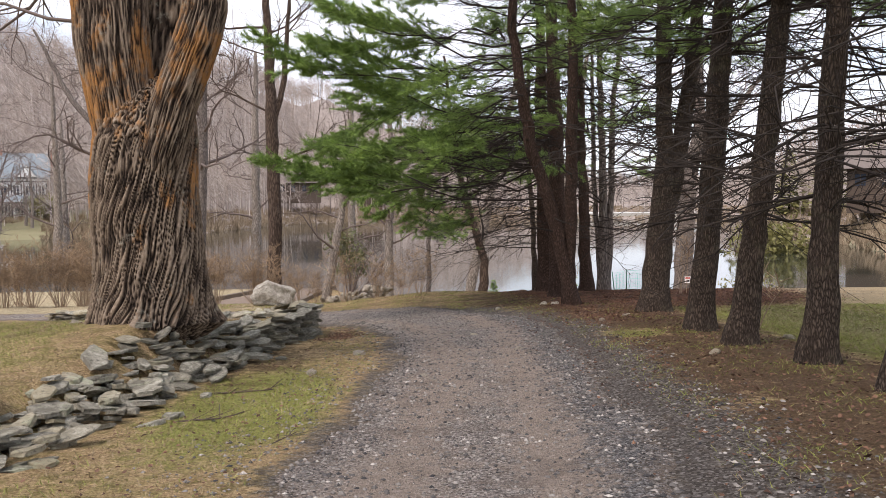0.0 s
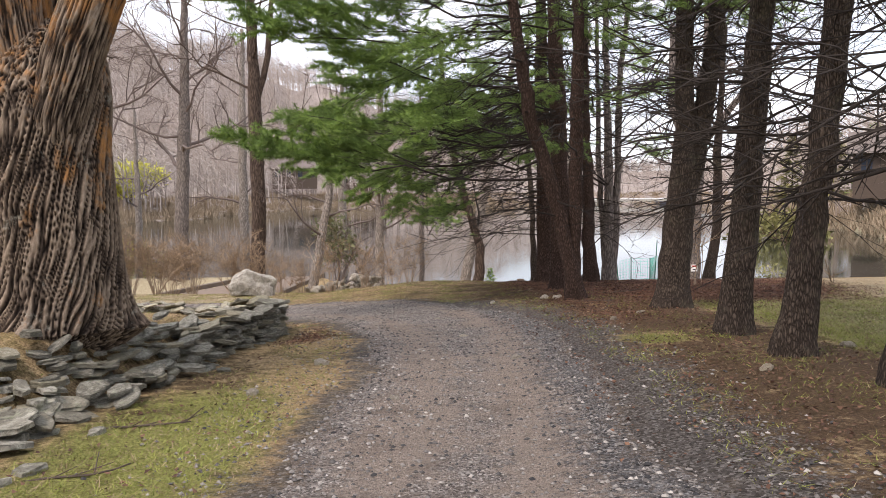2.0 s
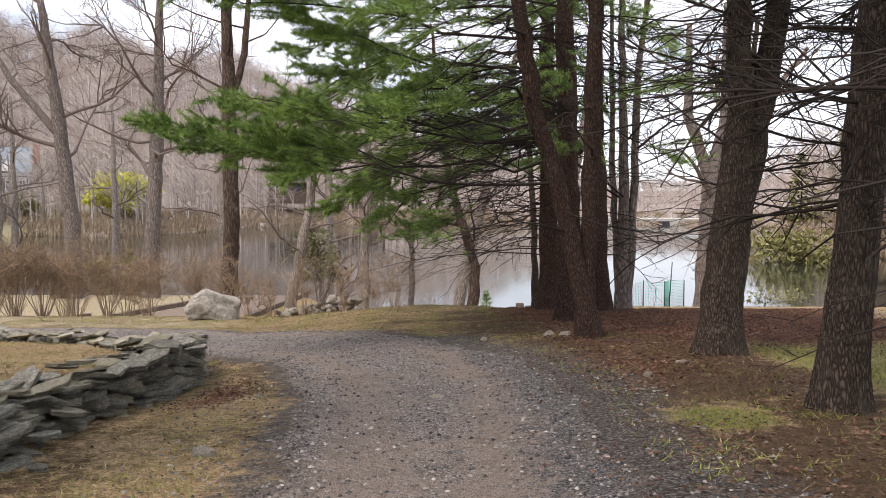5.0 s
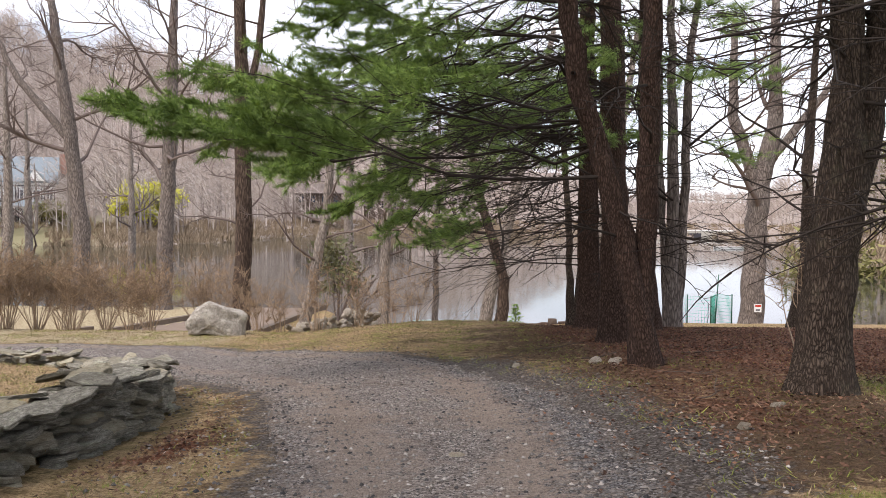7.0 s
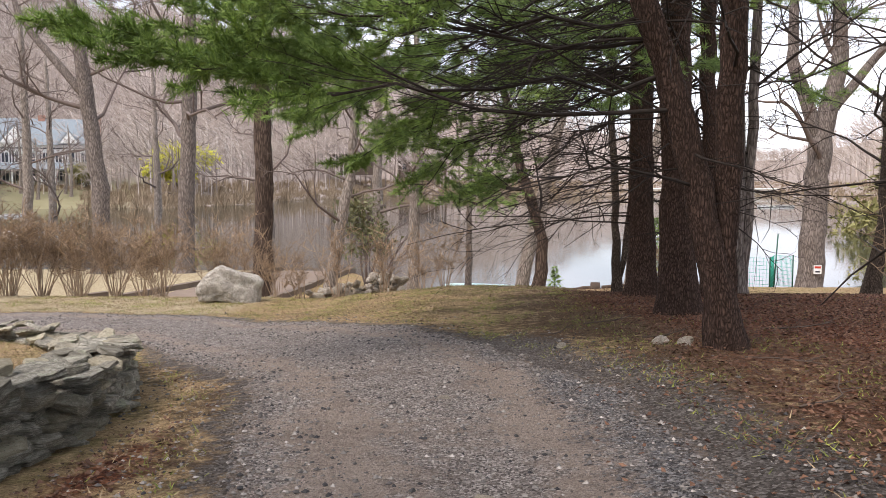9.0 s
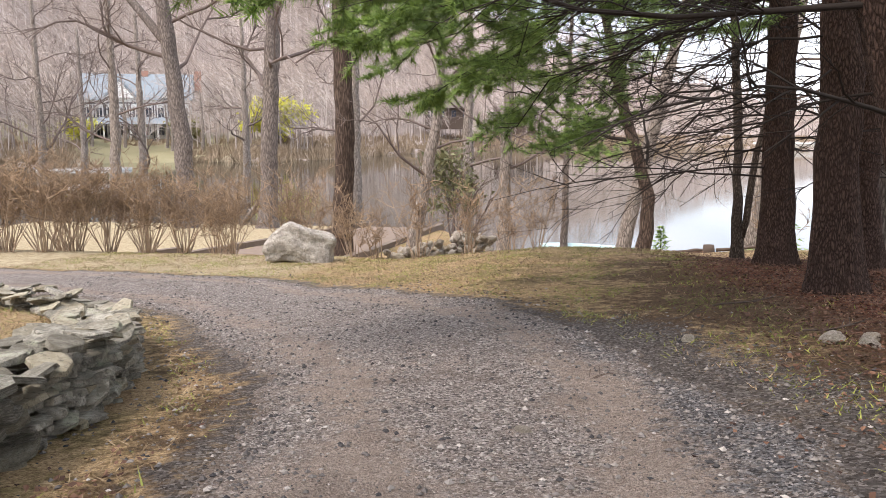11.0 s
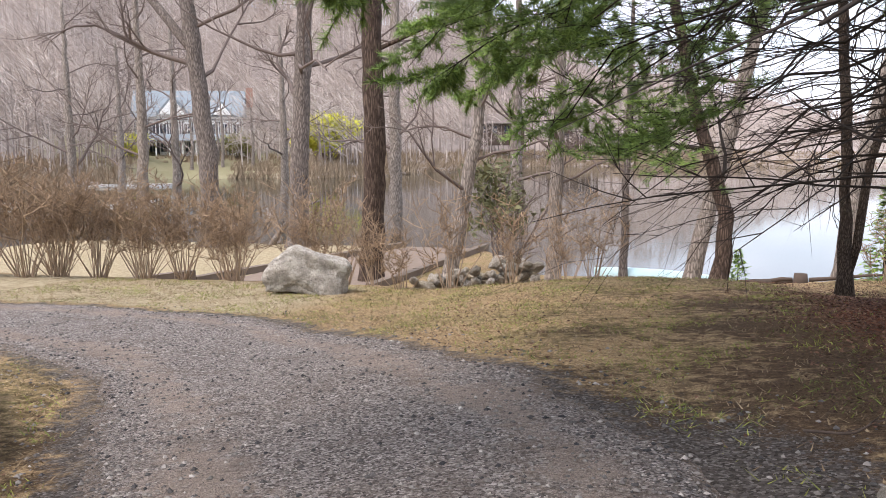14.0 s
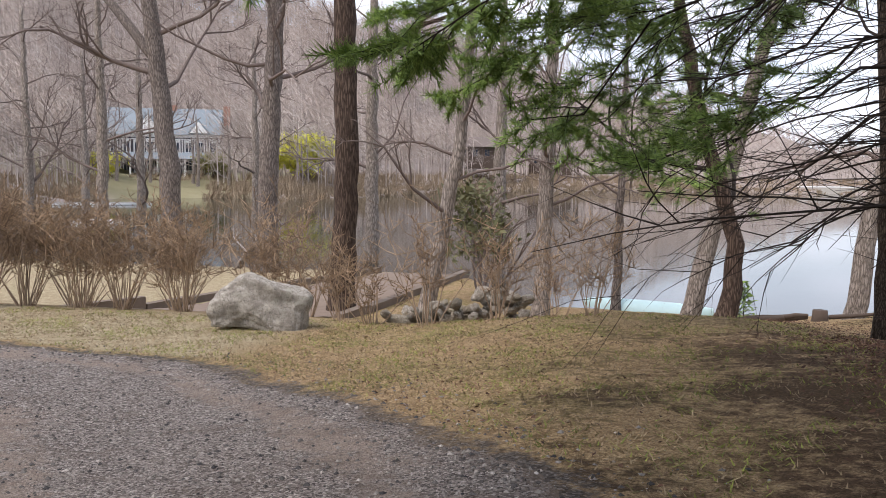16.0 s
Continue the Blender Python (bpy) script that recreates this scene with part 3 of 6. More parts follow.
def bough(wood, needles, p, tip, radius, rng, green=0.45, dense=1.0, sag=0.3, width=1.0):
    """A long pine bough: a bare, twiggy inner part and a flat, needled outer spray."""
    p, tip = Vector(p), Vector(tip)
    span = tip - p
    length, n = span.length, 9
    pts = []
    for i in range(n + 1):
        f = i / n
        q = p + span * f + Vector((rng.gauss(0, 0.08), rng.gauss(0, 0.1), -sag * math.sin(math.pi * f ** 0.8) + rng.gauss(0, 0.09)))
        pts.append(q)
    rad = [radius * (1 - 0.85 * i / n) for i in range(n + 1)]
    wood.tube(pts, rad, 5, cap=False)
    flat = Vector((-span.y, span.x, 0)).normalized()
    for _ in range(int(length * 9)):
        f = rng.uniform(0.12, 0.99)
        q, r = along_line(pts, rad, f)
        sgn = rng.choice((-1, 1))
        d = span.normalized() * rng.uniform(0.5, 1.1) + flat * sgn * rng.uniform(0.35, 1.0) + Vector((0, 0, rng.uniform(-0.18, 0.2)))
        ln = width * rng.uniform(0.5, 1.25) * (0.5 + 0.9 * math.sin(math.pi * min(1, f * 0.9 + 0.1)))
        sub = wander(q, d, ln, 3, rng, 0.12, 0.02)
        wood.tube(sub, [max(0.004, r * 0.4) * (1 - 0.22 * i) for i in range(4)], 3, cap=False)
        needled = f > green + rng.gauss(0, 0.06)
        for _ in range(rng.randint(2, 4)):
            k = rng.uniform(0.2, 1)
            q2, _r = along_line(sub, [0.004] * 4, k)
            d2 = (sub[-1] - sub[0]).normalized() + Vector((rng.gauss(0, 0.5), rng.gauss(0, 0.5), rng.gauss(0, 0.2)))
            tw = wander(q2, d2, rng.uniform(0.2, 0.45), 1, rng, 0.1)
            wood.tube(tw, [0.004, 0.002], 3, cap=False)
            if needled:
                for i in range(int(7 * dense + rng.random())):
                    q3, _r = along_line(tw, [0.003] * 2, rng.uniform(0.2, 1))
                    tuft(needles, q3, tw[-1] - tw[0], rng)
        if needled:
            for i in range(int(ln * 22 * dense)):
                q3, _r = along_line(sub, [0.004] * 4, rng.uniform(0.25, 1))
                tuft(needles, q3, (sub[-1] - sub[0]) + Vector((0, 0, 0.2)), rng)


def dead_limbs(top, pts, rad, rng, count, low, high, reach=(1.0, 3.2), toward=None):
    """Thin dead side branches, near level, of a shaded trunk."""
    z0, z1 = pts[0].z, pts[-1].z
    for _ in range(count):
        z = rng.uniform(low, high)
        q, r = along_line(pts, rad, min(0.999, max(0.0, (z) / (z1 - z0))))
        a = rng.uniform(0, 2 * math.pi) if toward is None or rng.random() < 0.4 else rng.gauss(toward, 0.7)
        ln = rng.uniform(*reach)
        d = Vector((math.cos(a), math.sin(a), rng.uniform(-0.2, 0.28)))
        wood = Mesh()
        limb = wander(q, d, ln, 6, rng, 0.13, -0.045)
        r0 = rng.uniform(0.01, 0.026)
        wood.tube(limb, [r0 * (1 - 0.13 * i) for i in range(7)], 4, cap=False)
        for _ in range(rng.randint(4, 9)):
            k = rng.uniform(0.15, 1)
            q2, _r = along_line(limb, [r0] * 7, k)
            off = Vector((rng.gauss(0, 1), rng.gauss(0, 1), rng.gauss(0, 0.5))).normalized()
            grow(wood, q2, (limb[-1] - limb[0]).normalized() + off * 0.8, ln * rng.uniform(0.18, 0.4), r0 * 0.45, 1, rng, 0.0, (1, 4), 0.15, 0.8, 3)
        part("branch", wood, TWIG, top)


def tree(name, label, x, y, stems, material, twig, seed, category="tree", limbs=8, limb_len=(2.5, 5), limb_from=0.3, depth=3, flare=0.5, sides=14, kids=(3, 5), group="", sink=0.08, wob=0.02, rise=0.3):
    """A bare broadleaf tree. stems: lists of (dx, dy, height, radius); the first is the trunk."""
    rng = random.Random(seed)
    z = stand(x, y, sink)
    top = empty(name, (x, y, z), label, category, group)
    lines = []
    for i, rows in enumerate(stems):
        pts, rad = stem_line(rows, rng, 0.45, wob)
        m = Mesh()
        if i == 0:
            trunk_mesh(m, pts, rad, sides, flare, 0.4, rng)
        else:
            m.tube(pts, rad, sides - 3)
        part("trunk" if i == 0 else "stem", m, material, top)
        lines.append((pts, rad))
    for pts, rad in lines:
        count = max(1, limbs // len(lines))
        for i in range(count):
            k = limb_from + (0.98 - limb_from) * (i + rng.random()) / count
            q, r = along_line(pts, rad, min(0.99, k))
            a = i * 2.4 + rng.uniform(-0.5, 0.5) + seed
            m = Mesh()
            grow(m, q, Vector((math.cos(a), math.sin(a), rise + rng.uniform(-0.1, 0.4))), rng.uniform(*limb_len) * (1.15 - 0.5 * k), max(0.02, r * rng.uniform(0.2, 0.36)), depth, rng, 0.03, kids, 0.2, 0.9, 6)
            part("limb", m, twig, top)
    return top, lines


# big old maple beside the stone wall
def maple_material():
    """Twisting ridges of bark, dark between, with weathered orange wood where plates have dropped."""
    g = Graph("maple_bark", 0.95, 0.15)
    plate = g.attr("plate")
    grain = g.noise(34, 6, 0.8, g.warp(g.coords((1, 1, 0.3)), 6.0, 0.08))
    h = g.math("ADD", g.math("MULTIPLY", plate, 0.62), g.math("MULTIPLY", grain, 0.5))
    # Furrow darkness is put into the colour by the relief value.
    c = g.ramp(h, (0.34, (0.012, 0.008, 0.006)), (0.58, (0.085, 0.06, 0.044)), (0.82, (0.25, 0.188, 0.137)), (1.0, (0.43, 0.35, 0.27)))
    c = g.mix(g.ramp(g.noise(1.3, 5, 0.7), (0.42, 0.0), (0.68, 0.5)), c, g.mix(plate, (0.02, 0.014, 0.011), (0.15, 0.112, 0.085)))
    high = g.ramp(g.math("DIVIDE", g.axis(2), 6.0), (0.15, 0.0), (0.32, 0.13), (0.75, 0.12), (1.0, 0.0))
    bare = g.ramp(g.math("ADD", g.noise(0.95, 6, 0.72, g.coords((1, 1, 0.6))), high), (0.62, 0.0), (0.7, 0.9))
    c = g.mix(g.mix(1.0, bare, g.ramp(plate, (0.2, 0.1), (0.6, 1.0)), "MULTIPLY"), c, g.mix(grain, (0.2, 0.08, 0.025), (0.58, 0.29, 0.1)))
    c = g.mix(g.ramp(g.noise(3.1, 6, 0.8), (0.6, 0.0), (0.7, 0.55)), c, (0.4, 0.385, 0.32))
    return g.done(c, h, 1.0, 0.03)


MAPLE_BARK = maple_material()


def old_maple():
    rng = random.Random(3)
    x, y = -3.71, 11.05
    z = stand(x, y, 0.06)
    top = empty("maple_tree", (x, y, z), "huge old maple with deeply furrowed bark and orange patches", "tree")
    top.scale = (0.82, 0.82, 0.82)

    def shaft(name, rows, sides, rings, amp, twist):
        m = Mesh()
        zs = [r[2] for r in rows]
        plates = []
        for i in range(rings + 1):
            h = zs[0] + (zs[-1] - zs[0]) * i / rings
            cx, cy, r = [float(np.interp(h, zs, [q[j] for q in rows])) for j in (0, 1, 3)]
            low = math.exp(-max(0, h) / 0.38)
            for k in range(sides):
                a = 2 * math.pi * k / sides
                lobe = max(0, math.sin(3 * a + 0.5)) * 0.6 + max(0, math.sin(5 * a + 2.2)) * 0.5
                at = a + twist * h + 0.1 * noise.noise(Vector((math.cos(a) * 2, math.sin(a) * 2, h * 1.6)))
                ring = Vector((math.cos(at), math.sin(at), 0)) * (r / 0.72)
                f = noise.noise(Vector((ring.x * 25, ring.y * 25, h * 1.5)))
                f2 = noise.noise(Vector((ring.x * 34 + 7, ring.y * 34, h * 5.0)))
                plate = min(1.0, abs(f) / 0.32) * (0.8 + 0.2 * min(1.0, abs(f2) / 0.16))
                bulge = noise.noise(Vector((math.cos(a) * 1.3, math.sin(a) * 1.3, h * 0.7 + 4)))
                root = 0.24 * math.exp(-max(0, h) / 0.26) * math.exp(-((a - 0.15 if a < 4 else a - 6.43) / 0.33) ** 2)
                rr = r * (1 + 0.2 * low * (0.35 + lobe) + 0.07 * bulge + root) + amp * (plate - 0.6)
                m.v.append((cx + rr * math.cos(a), cy + rr * math.sin(a), h))
                plates.append(plate)
        for i in range(rings):
            for k in range(sides):
                a, b = i * sides + k, i * sides + (k + 1) % sides
                m.f.append((a, b, b + sides, a + sides))
        m.f.append(tuple(rings * sides + k for k in range(sides)))
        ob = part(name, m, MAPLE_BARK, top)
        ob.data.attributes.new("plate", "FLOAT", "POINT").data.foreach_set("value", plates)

    shaft("trunk", [(-0.25, 0.15, -0.5, 0.5), (-0.02, 0, 0.0, 0.82), (0.0, 0, 0.5, 0.83), (0.0, 0, 1.2, 0.82), (-0.02, 0, 2.2, 0.81), (0, 0.05, 2.8, 0.8), (0.02, 0.12, 3.2, 0.72), (0.06, 0.2, 3.55, 0.55), (0.08, 0.25, 3.8, 0.3)], 300, 205, 0.05, -0.3)
    shaft("limb", [(-0.1, 0.0, 2.0, 0.4), (-0.24, -0.05, 2.8, 0.5), (-0.36, -0.05, 3.6, 0.52), (-0.45, -0.05, 4.3, 0.55), (-0.5, 0.0, 5.2, 0.55), (-0.75, 0.1, 6.5, 0.5), (-1.0, 0.2, 8.5, 0.38), (-1.3, 0.4, 11, 0.2)], 210, 160, 0.045, -0.05)
    shaft("limb", [(0.2, -0.3, 1.7, 0.24), (0.34, -0.4, 2.5, 0.34), (0.58, -0.42, 3.3, 0.36), (0.93, -0.42, 4.2, 0.35), (1.07, -0.4, 4.7, 0.33), (1.1, -0.38, 5.2, 0.3), (1.25, -0.3, 6.5, 0.25), (1.7, -0.3, 9, 0.16)], 150, 140, 0.04, -0.1)
    shaft("limb", [(0.16, 0.45, 3.0, 0.4), (0.2, 0.55, 4.3, 0.36), (0.22, 0.6, 5.4, 0.32), (0.2, 1.1, 8, 0.2)], 80, 60, 0.04, 0)
    for i in range(10):
        a = 2.1 + i * 1.9
        m = Mesh()
        grow(m, (-1.0 + 0.25 * (i % 5), 0.2, 5.5 + 0.5 * i), Vector((math.cos(a), math.sin(a), 0.35)), rng.uniform(3, 5), 0.06, 3, rng, 0.02, (3, 6), 0.2)
        part("branch", m, GREY_TWIG, top)
    m = Mesh()
    for i in range(4):
        grow(m, (-0.7, -0.1, 4.6 + 0.5 * i), Vector((-1, -0.1 + 0.15 * i, 0.25 - 0.2 * i)), 3.6, 0.032, 3, rng, -0.03, (4, 6), 0.22)
    part("branch", m, GREY_TWIG, top)


old_maple()


# row of dark conifers along the drive
def row_tree(x, y, stems, seed, label, sides=16):
    rng = random.Random(seed)
    top = empty("conifer_tree", (x, y, stand(x, y)), label, "tree", "row of trees along the drive")
    for i, rows in enumerate(stems):
        pts, rad = stem_line(rows, rng, 0.25, 0.012)
        m = Mesh()
        if i == 0:
            trunk_mesh(m, pts, rad, sides, 0.55, 0.35, rng)
        else:
            m.tube(pts, rad, sides - 4)
        part("trunk" if i == 0 else "stem", m, ROW_BARK, top)
        span = rows[-1][2]
        dead_limbs(top, pts, rad, rng, 92 // len(stems) + 8, 1.7, span * 0.8, (0.8, 3.0))
        # Upper crown reaches above the view; added also to shade the ground.
        w, nd = Mesh(), Mesh()
        for k in range(13):
            zz = span * (0.48 + 0.5 * k / 13)
            q, r = along_line(pts, rad, zz / span)
            a = k * 2.4 + seed
            bough(w, nd, q, q + Vector((math.cos(a) * 2.4, math.sin(a) * 2.4, 0.1)), 0.03, rng, 0.3, 0.6, 0.0, 0.9)
        part("bough", w, TWIG, top)
        part("foliage", nd, NEEDLE, top)


DARK_TRUNK = "dark-barked conifer trunk with many thin dead branches"
row_tree(4.37, 17.55, [[(0, 0, 0, 0.27), (0.1, 0, 1.2, 0.26), (0.2, 0, 2.3, 0.25), (0.22, 0, 3.2, 0.17), (0.2, 0, 5, 0.155), (0.25, 0, 10, 0.07)],
                       [(0.15, 0, 1.5, 0.17), (0.4, 0.05, 2.6, 0.18), (0.75, 0.1, 4.5, 0.16), (1.2, 0.2, 9, 0.07)]], 11, "dark conifer that forks into two stems above the leaf litter")
row_tree(4.07, 13.35, [[(0, 0, 0, 0.2), (0.05, 0, 1, 0.185), (0.24, 0, 3.7, 0.165), (0.5, 0, 10, 0.07)]], 12, DARK_TRUNK)
row_tree(3.97, 11.3, [[(0, 0, 0, 0.18), (0.12, 0, 1, 0.16), (0.5, 0, 4.5, 0.13), (0.9, 0, 9.5, 0.06)]], 13, DARK_TRUNK)
row_tree(4.14, 9.35, [[(0, 0, 0, 0.17), (0.04, 0, 1, 0.15), (0.16, 0, 4, 0.125), (0.3, 0, 9.5, 0.06)]], 14, DARK_TRUNK)
row_tree(4.08, 7.5, [[(0, 0, 0, 0.18), (0.1, 0, 1, 0.16), (0.4, 0, 4, 0.13), (0.8, 0, 9.5, 0.06)]], 15, DARK_TRUNK)


# clump of pines with long boughs over the drive
def pine(x, y, stems, boughs, seed, label, dead=24, toward=math.pi, upper=26, fan=0, bare_to=None):
    rng = random.Random(seed)
    z = stand(x, y)
    top = empty("pine_tree", (x, y, z), label, "pine tree", "clump of pines")
    here = Vector((x, y, z))
    for i, rows in enumerate(stems):
        pts, rad = stem_line(rows, rng, 0.3, 0.015)
        m = Mesh()
        if i == 0:
            trunk_mesh(m, pts, rad, 16, 0.5, 0.35, rng)
        else:
            m.tube(pts, rad, 12)
        part("trunk" if i == 0 else "stem", m, PINE_BARK, top)
        dead_limbs(top, pts, rad, rng, dead // len(stems), 1.2, bare_to or rows[-1][2] * 0.9, (1.2, 3.6) if bare_to is None else (2.2, 4.8), toward)
        if i == 0:
            first = (pts, rad)
    for start, tip, green, dense in boughs:
        q, r = along_line(*first, min(0.98, start / stems[0][-1][2]))
        w, nd = Mesh(), Mesh()
        far = Vector(tip) - here - q
        bough(w, nd, q, q + far, 0.027, rng, green, dense, 0.25 + 0.3 * min(0, far.z), 1.0)
        b = part("bough", w, TWIG, top)
        if nd.v:
            part("foliage", nd, NEEDLE, b)
    for k in range(fan):
        q, r = along_line(*first, (2.9 + 3.4 * (k + rng.random()) / fan) / stems[0][-1][2])
        a, ln = rng.gauss(toward, 0.42), rng.uniform(2.4, 4.6)
        w, nd = Mesh(), Mesh()
        bough(w, nd, q, q + Vector((math.cos(a) * ln, math.sin(a) * ln, rng.uniform(-1.3, -0.1))), 0.026, rng, rng.uniform(0.45, 0.85), 0.5, -0.1, 0.95)
        b = part("bough", w, TWIG, top)
        if nd.v:
            part("foliage", nd, NEEDLE, b)
    for k in range(upper):
        f = 0.34 + 0.62 * (k + rng.random()) / upper
        q, r = along_line(*first, f)
        a = rng.uniform(0, 6.3) if k % 3 else rng.gauss(toward, 0.8)
        ln = rng.uniform(1.8, 3.6) * (1.25 - 0.6 * f)
        w, nd = Mesh(), Mesh()
        bough(w, nd, q, q + Vector((math.cos(a) * ln, math.sin(a) * ln, rng.uniform(-0.9, 0.1))), 0.026, rng, rng.uniform(0.3, 0.75), 0.6, -0.15, 0.9)
        b = part("bough", w, TWIG, top)
        if nd.v:
            part("foliage", nd, NEEDLE, b)


pine(3.08, 19.75, [[(0, 0, 0, 0.17), (-0.12, 0, 0.6, 0.16), (-0.26, 0, 1.2, 0.155), (-0.54, 0, 2.4, 0.15), (-0.95, 0, 3.6, 0.14), (-1.3, 0, 6, 0.11), (-1.6, 0, 11, 0.05)],
                   [(-0.08, 0.05, 0.5, 0.13), (-0.06, 0.1, 1.4, 0.145), (0.0, 0.15, 3.6, 0.14), (0.05, 0.15, 10, 0.06)]],
     [(2.6, (-3.9, 19.7, 2.35), 0.5, 1.3), (2.9, (-3.2, 20.9, 2.6), 0.5, 1.2), (3.3, (-2.2, 18.9, 2.8), 0.55, 1.0), (3.6, (-2.7, 21.6, 3.0), 0.55, 1.0),
      (5.0, (-3.9, 20.3, 5.1), 0.4, 1.2), (5.4, (-3.3, 21.5, 5.6), 0.4, 1.2), (5.8, (-2.6, 19.2, 6.0), 0.4, 1.1), (6.2, (-2.6, 22, 6.4), 0.35, 1.1), (4.4, (-2.0, 21, 4.4), 0.45, 0.9), (7.0, (-3, 20.6, 7.3), 0.3, 1.1)],
     21, "leaning twin-stemmed pine with long green boughs over the drive")
pine(3.3, 23.6, [[(0, 0, 0, 0.27), (-0.03, 0, 2, 0.235), (-0.12, 0, 5, 0.2), (-0.3, 0, 12, 0.07)]],
     [(4.9, (-2.4, 23.8, 1.75), 0.55, 1.0), (4.3, (-1.7, 24.8, 1.1), 0.6, 0.9), (5.5, (-2.6, 25.6, 2.4), 0.5, 1.0), (6.3, (-3.0, 26.6, 3.6), 0.5, 1.0), (6.8, (-2.8, 25, 4.6), 0.45, 1.0), (3.4, (-1.0, 25.6, 0.7), 0.7, 0.6), (7.5, (-2.4, 24.6, 5.8), 0.4, 1.0), (4.6, (-0.6, 24.2, 1.6), 0.85, 0.4), (5.2, (-0.2, 25.4, 2.6), 0.85, 0.4), (3.8, (-0.2, 26.4, 1.2), 0.9, 0.4)],
     22, "thick dark pine trunk with drooping half-bare boughs", 15, fan=1, bare_to=6.0, upper=14)
pine(3.4, 27.4, [[(0, 0, 0, 0.27), (-0.03, 0, 2, 0.235), (-0.1, 0, 5, 0.2), (-0.2, 0, 12, 0.07)]],
     [(5.6, (-3.6, 30.3, 1.9), 0.45, 1.0), (6.1, (-3.1, 31.4, 2.7), 0.45, 1.0), (4.9, (-2.2, 29.4, 1.3), 0.5, 0.9), (4.4, (-1.0, 31.6, 0.8), 0.55, 0.8), (3.4, (0.4, 33.6, 0.0), 0.7, 0.5), (3.9, (-0.2, 32.4, 0.45), 0.65, 0.6), (6.9, (-3.6, 30.0, 3.6), 0.4, 1.0), (7.6, (-2.8, 29, 4.6), 0.4, 1.0), (4.6, (0.2, 29.6, 0.9), 0.85, 0.4), (5.2, (-0.4, 30.6, 2.0), 0.8, 0.5), (2.6, (1.0, 30.4, -0.2), 0.95, 0.4),
      (5.0, (-0.5, 30.4, 2.5), 0.3, 1.0), (5.5, (0.3, 31.2, 3.2), 0.25, 1.0), (5.8, (1.0, 30.6, 3.9), 0.2, 1.0), (4.8, (1.2, 32.0, 2.3), 0.3, 0.9), (6.4, (0.0, 30.0, 4.4), 0.25, 1.0), (6.2, (1.6, 30.5, 4.1), 0.4, 0.7), (5.4, (2.0, 29.4, 3.0), 0.5, 0.6)],
     23, "thick dark pine trunk with drooping half-bare boughs", 32, fan=5, bare_to=5.2, upper=18)
pine(4.6, 27.0, [[(0, 0, 0, 0.2), (-0.05, 0, 2, 0.17), (-0.15, 0, 5, 0.14), (-0.2, 0, 11, 0.05)]], [(6, (1.5, 23, 6), 0.4, 0.8)], 24, "slender dark pine trunk among the clump", 30)


# ---- shore trees ----
tree("shore_tree", "slender twin-stemmed tree with mossy bark on the bank", 3.72, 33.4, [[(0, 0, 0, 0.13), (-0.05, 0, 2, 0.1), (-0.2, 0, 5, 0.085), (-0.2, 0, 9, 0.05)], [(0.05, 0, 0.5, 0.08), (0.45, 0, 3, 0.075), (1.0, 0.1, 7, 0.04)]], ROW_BARK, TWIG, 31, limbs=10, limb_len=(1.5, 3))
tree("bent_tree", "small dark tree with a bent trunk above the shore", 1.72, 38.2, [[(0, 0, 0, 0.22), (0.25, 0, 1.0, 0.19), (0.3, 0, 2.0, 0.18), (-0.1, 0, 3.3, 0.17), (-0.5, 0, 4.6, 0.15), (-1.0, 0, 7, 0.12), (-1.4, 0, 11, 0.05)]], OAK_BARK, TWIG, 32, limbs=10, limb_len=(2, 3.5), limb_from=0.2)
tree("pale_tree", "leaning pale trunk at the water's edge", 1.5, 42.5, [[(-0.2, 0, -0.4, 0.26), (0.3, 0, 2, 0.24), (1.0, 0, 5, 0.2), (2.6, 0, 12, 0.1)]], PALE_BARK, GREY_TWIG, 33, limbs=7)
tree("pale_tree", "pale straight trunk at the water's edge", 5.3, 42.0, [[(0, 0, -0.3, 0.26), (0.35, 0, 3, 0.22), (1.2, 0, 7, 0.18), (2, 0, 12, 0.08)]], PALE_BARK, GREY_TWIG, 34, limbs=7)
tree("grey_tree", "grey-brown many-stemmed tree on the leafy bank", 5.45, 28.4, [[(0, 0, 0, 0.18), (0.0, 0, 2, 0.14), (-0.1, 0, 6, 0.1), (-0.2, 0, 11, 0.05)], [(0.1, 0, 0.2, 0.13), (0.2, 0, 2, 0.11), (0.3, 0, 6, 0.09), (0.7, 0, 10, 0.04)], [(-0.1, 0.1, 0.2, 0.1), (-0.3, 0.2, 4, 0.08), (-0.4, 0.2, 9, 0.04)]], GREY_BARK, TWIG, 35, limbs=15, limb_len=(1.5, 3.2), limb_from=0.2)
tree("shore_tree", "tall grey forked tree by the lake with a small sign", 12.9, 45.6, [[(0, 0, -0.3, 0.5), (0.1, 0, 3, 0.45), (0.3, 0, 6, 0.42), (0.9, 0, 9, 0.3), (0.8, 0, 14, 0.15)], [(0.3, 0, 5.6, 0.28), (-0.9, 0, 9, 0.24), (-0.9, 0, 13, 0.12)], [(0.6, 0, 7, 0.2), (2.6, 0, 9.5, 0.16), (4.5, 0, 12, 0.08)]], GREY_BARK, GREY_TWIG, 36, limbs=15, limb_len=(3, 5.5), limb_from=0.35, kids=(3, 6))
tree("shore_tree", "dark crooked tree on the bank", 9.6, 32.0, [[(0, 0, 0, 0.2), (0.3, 0, 2.2, 0.16), (0.25, 0, 4.5, 0.14), (0.5, 0, 9, 0.06)]], ROW_BARK, TWIG, 37, limbs=12, limb_len=(2, 4), limb_from=0.25)
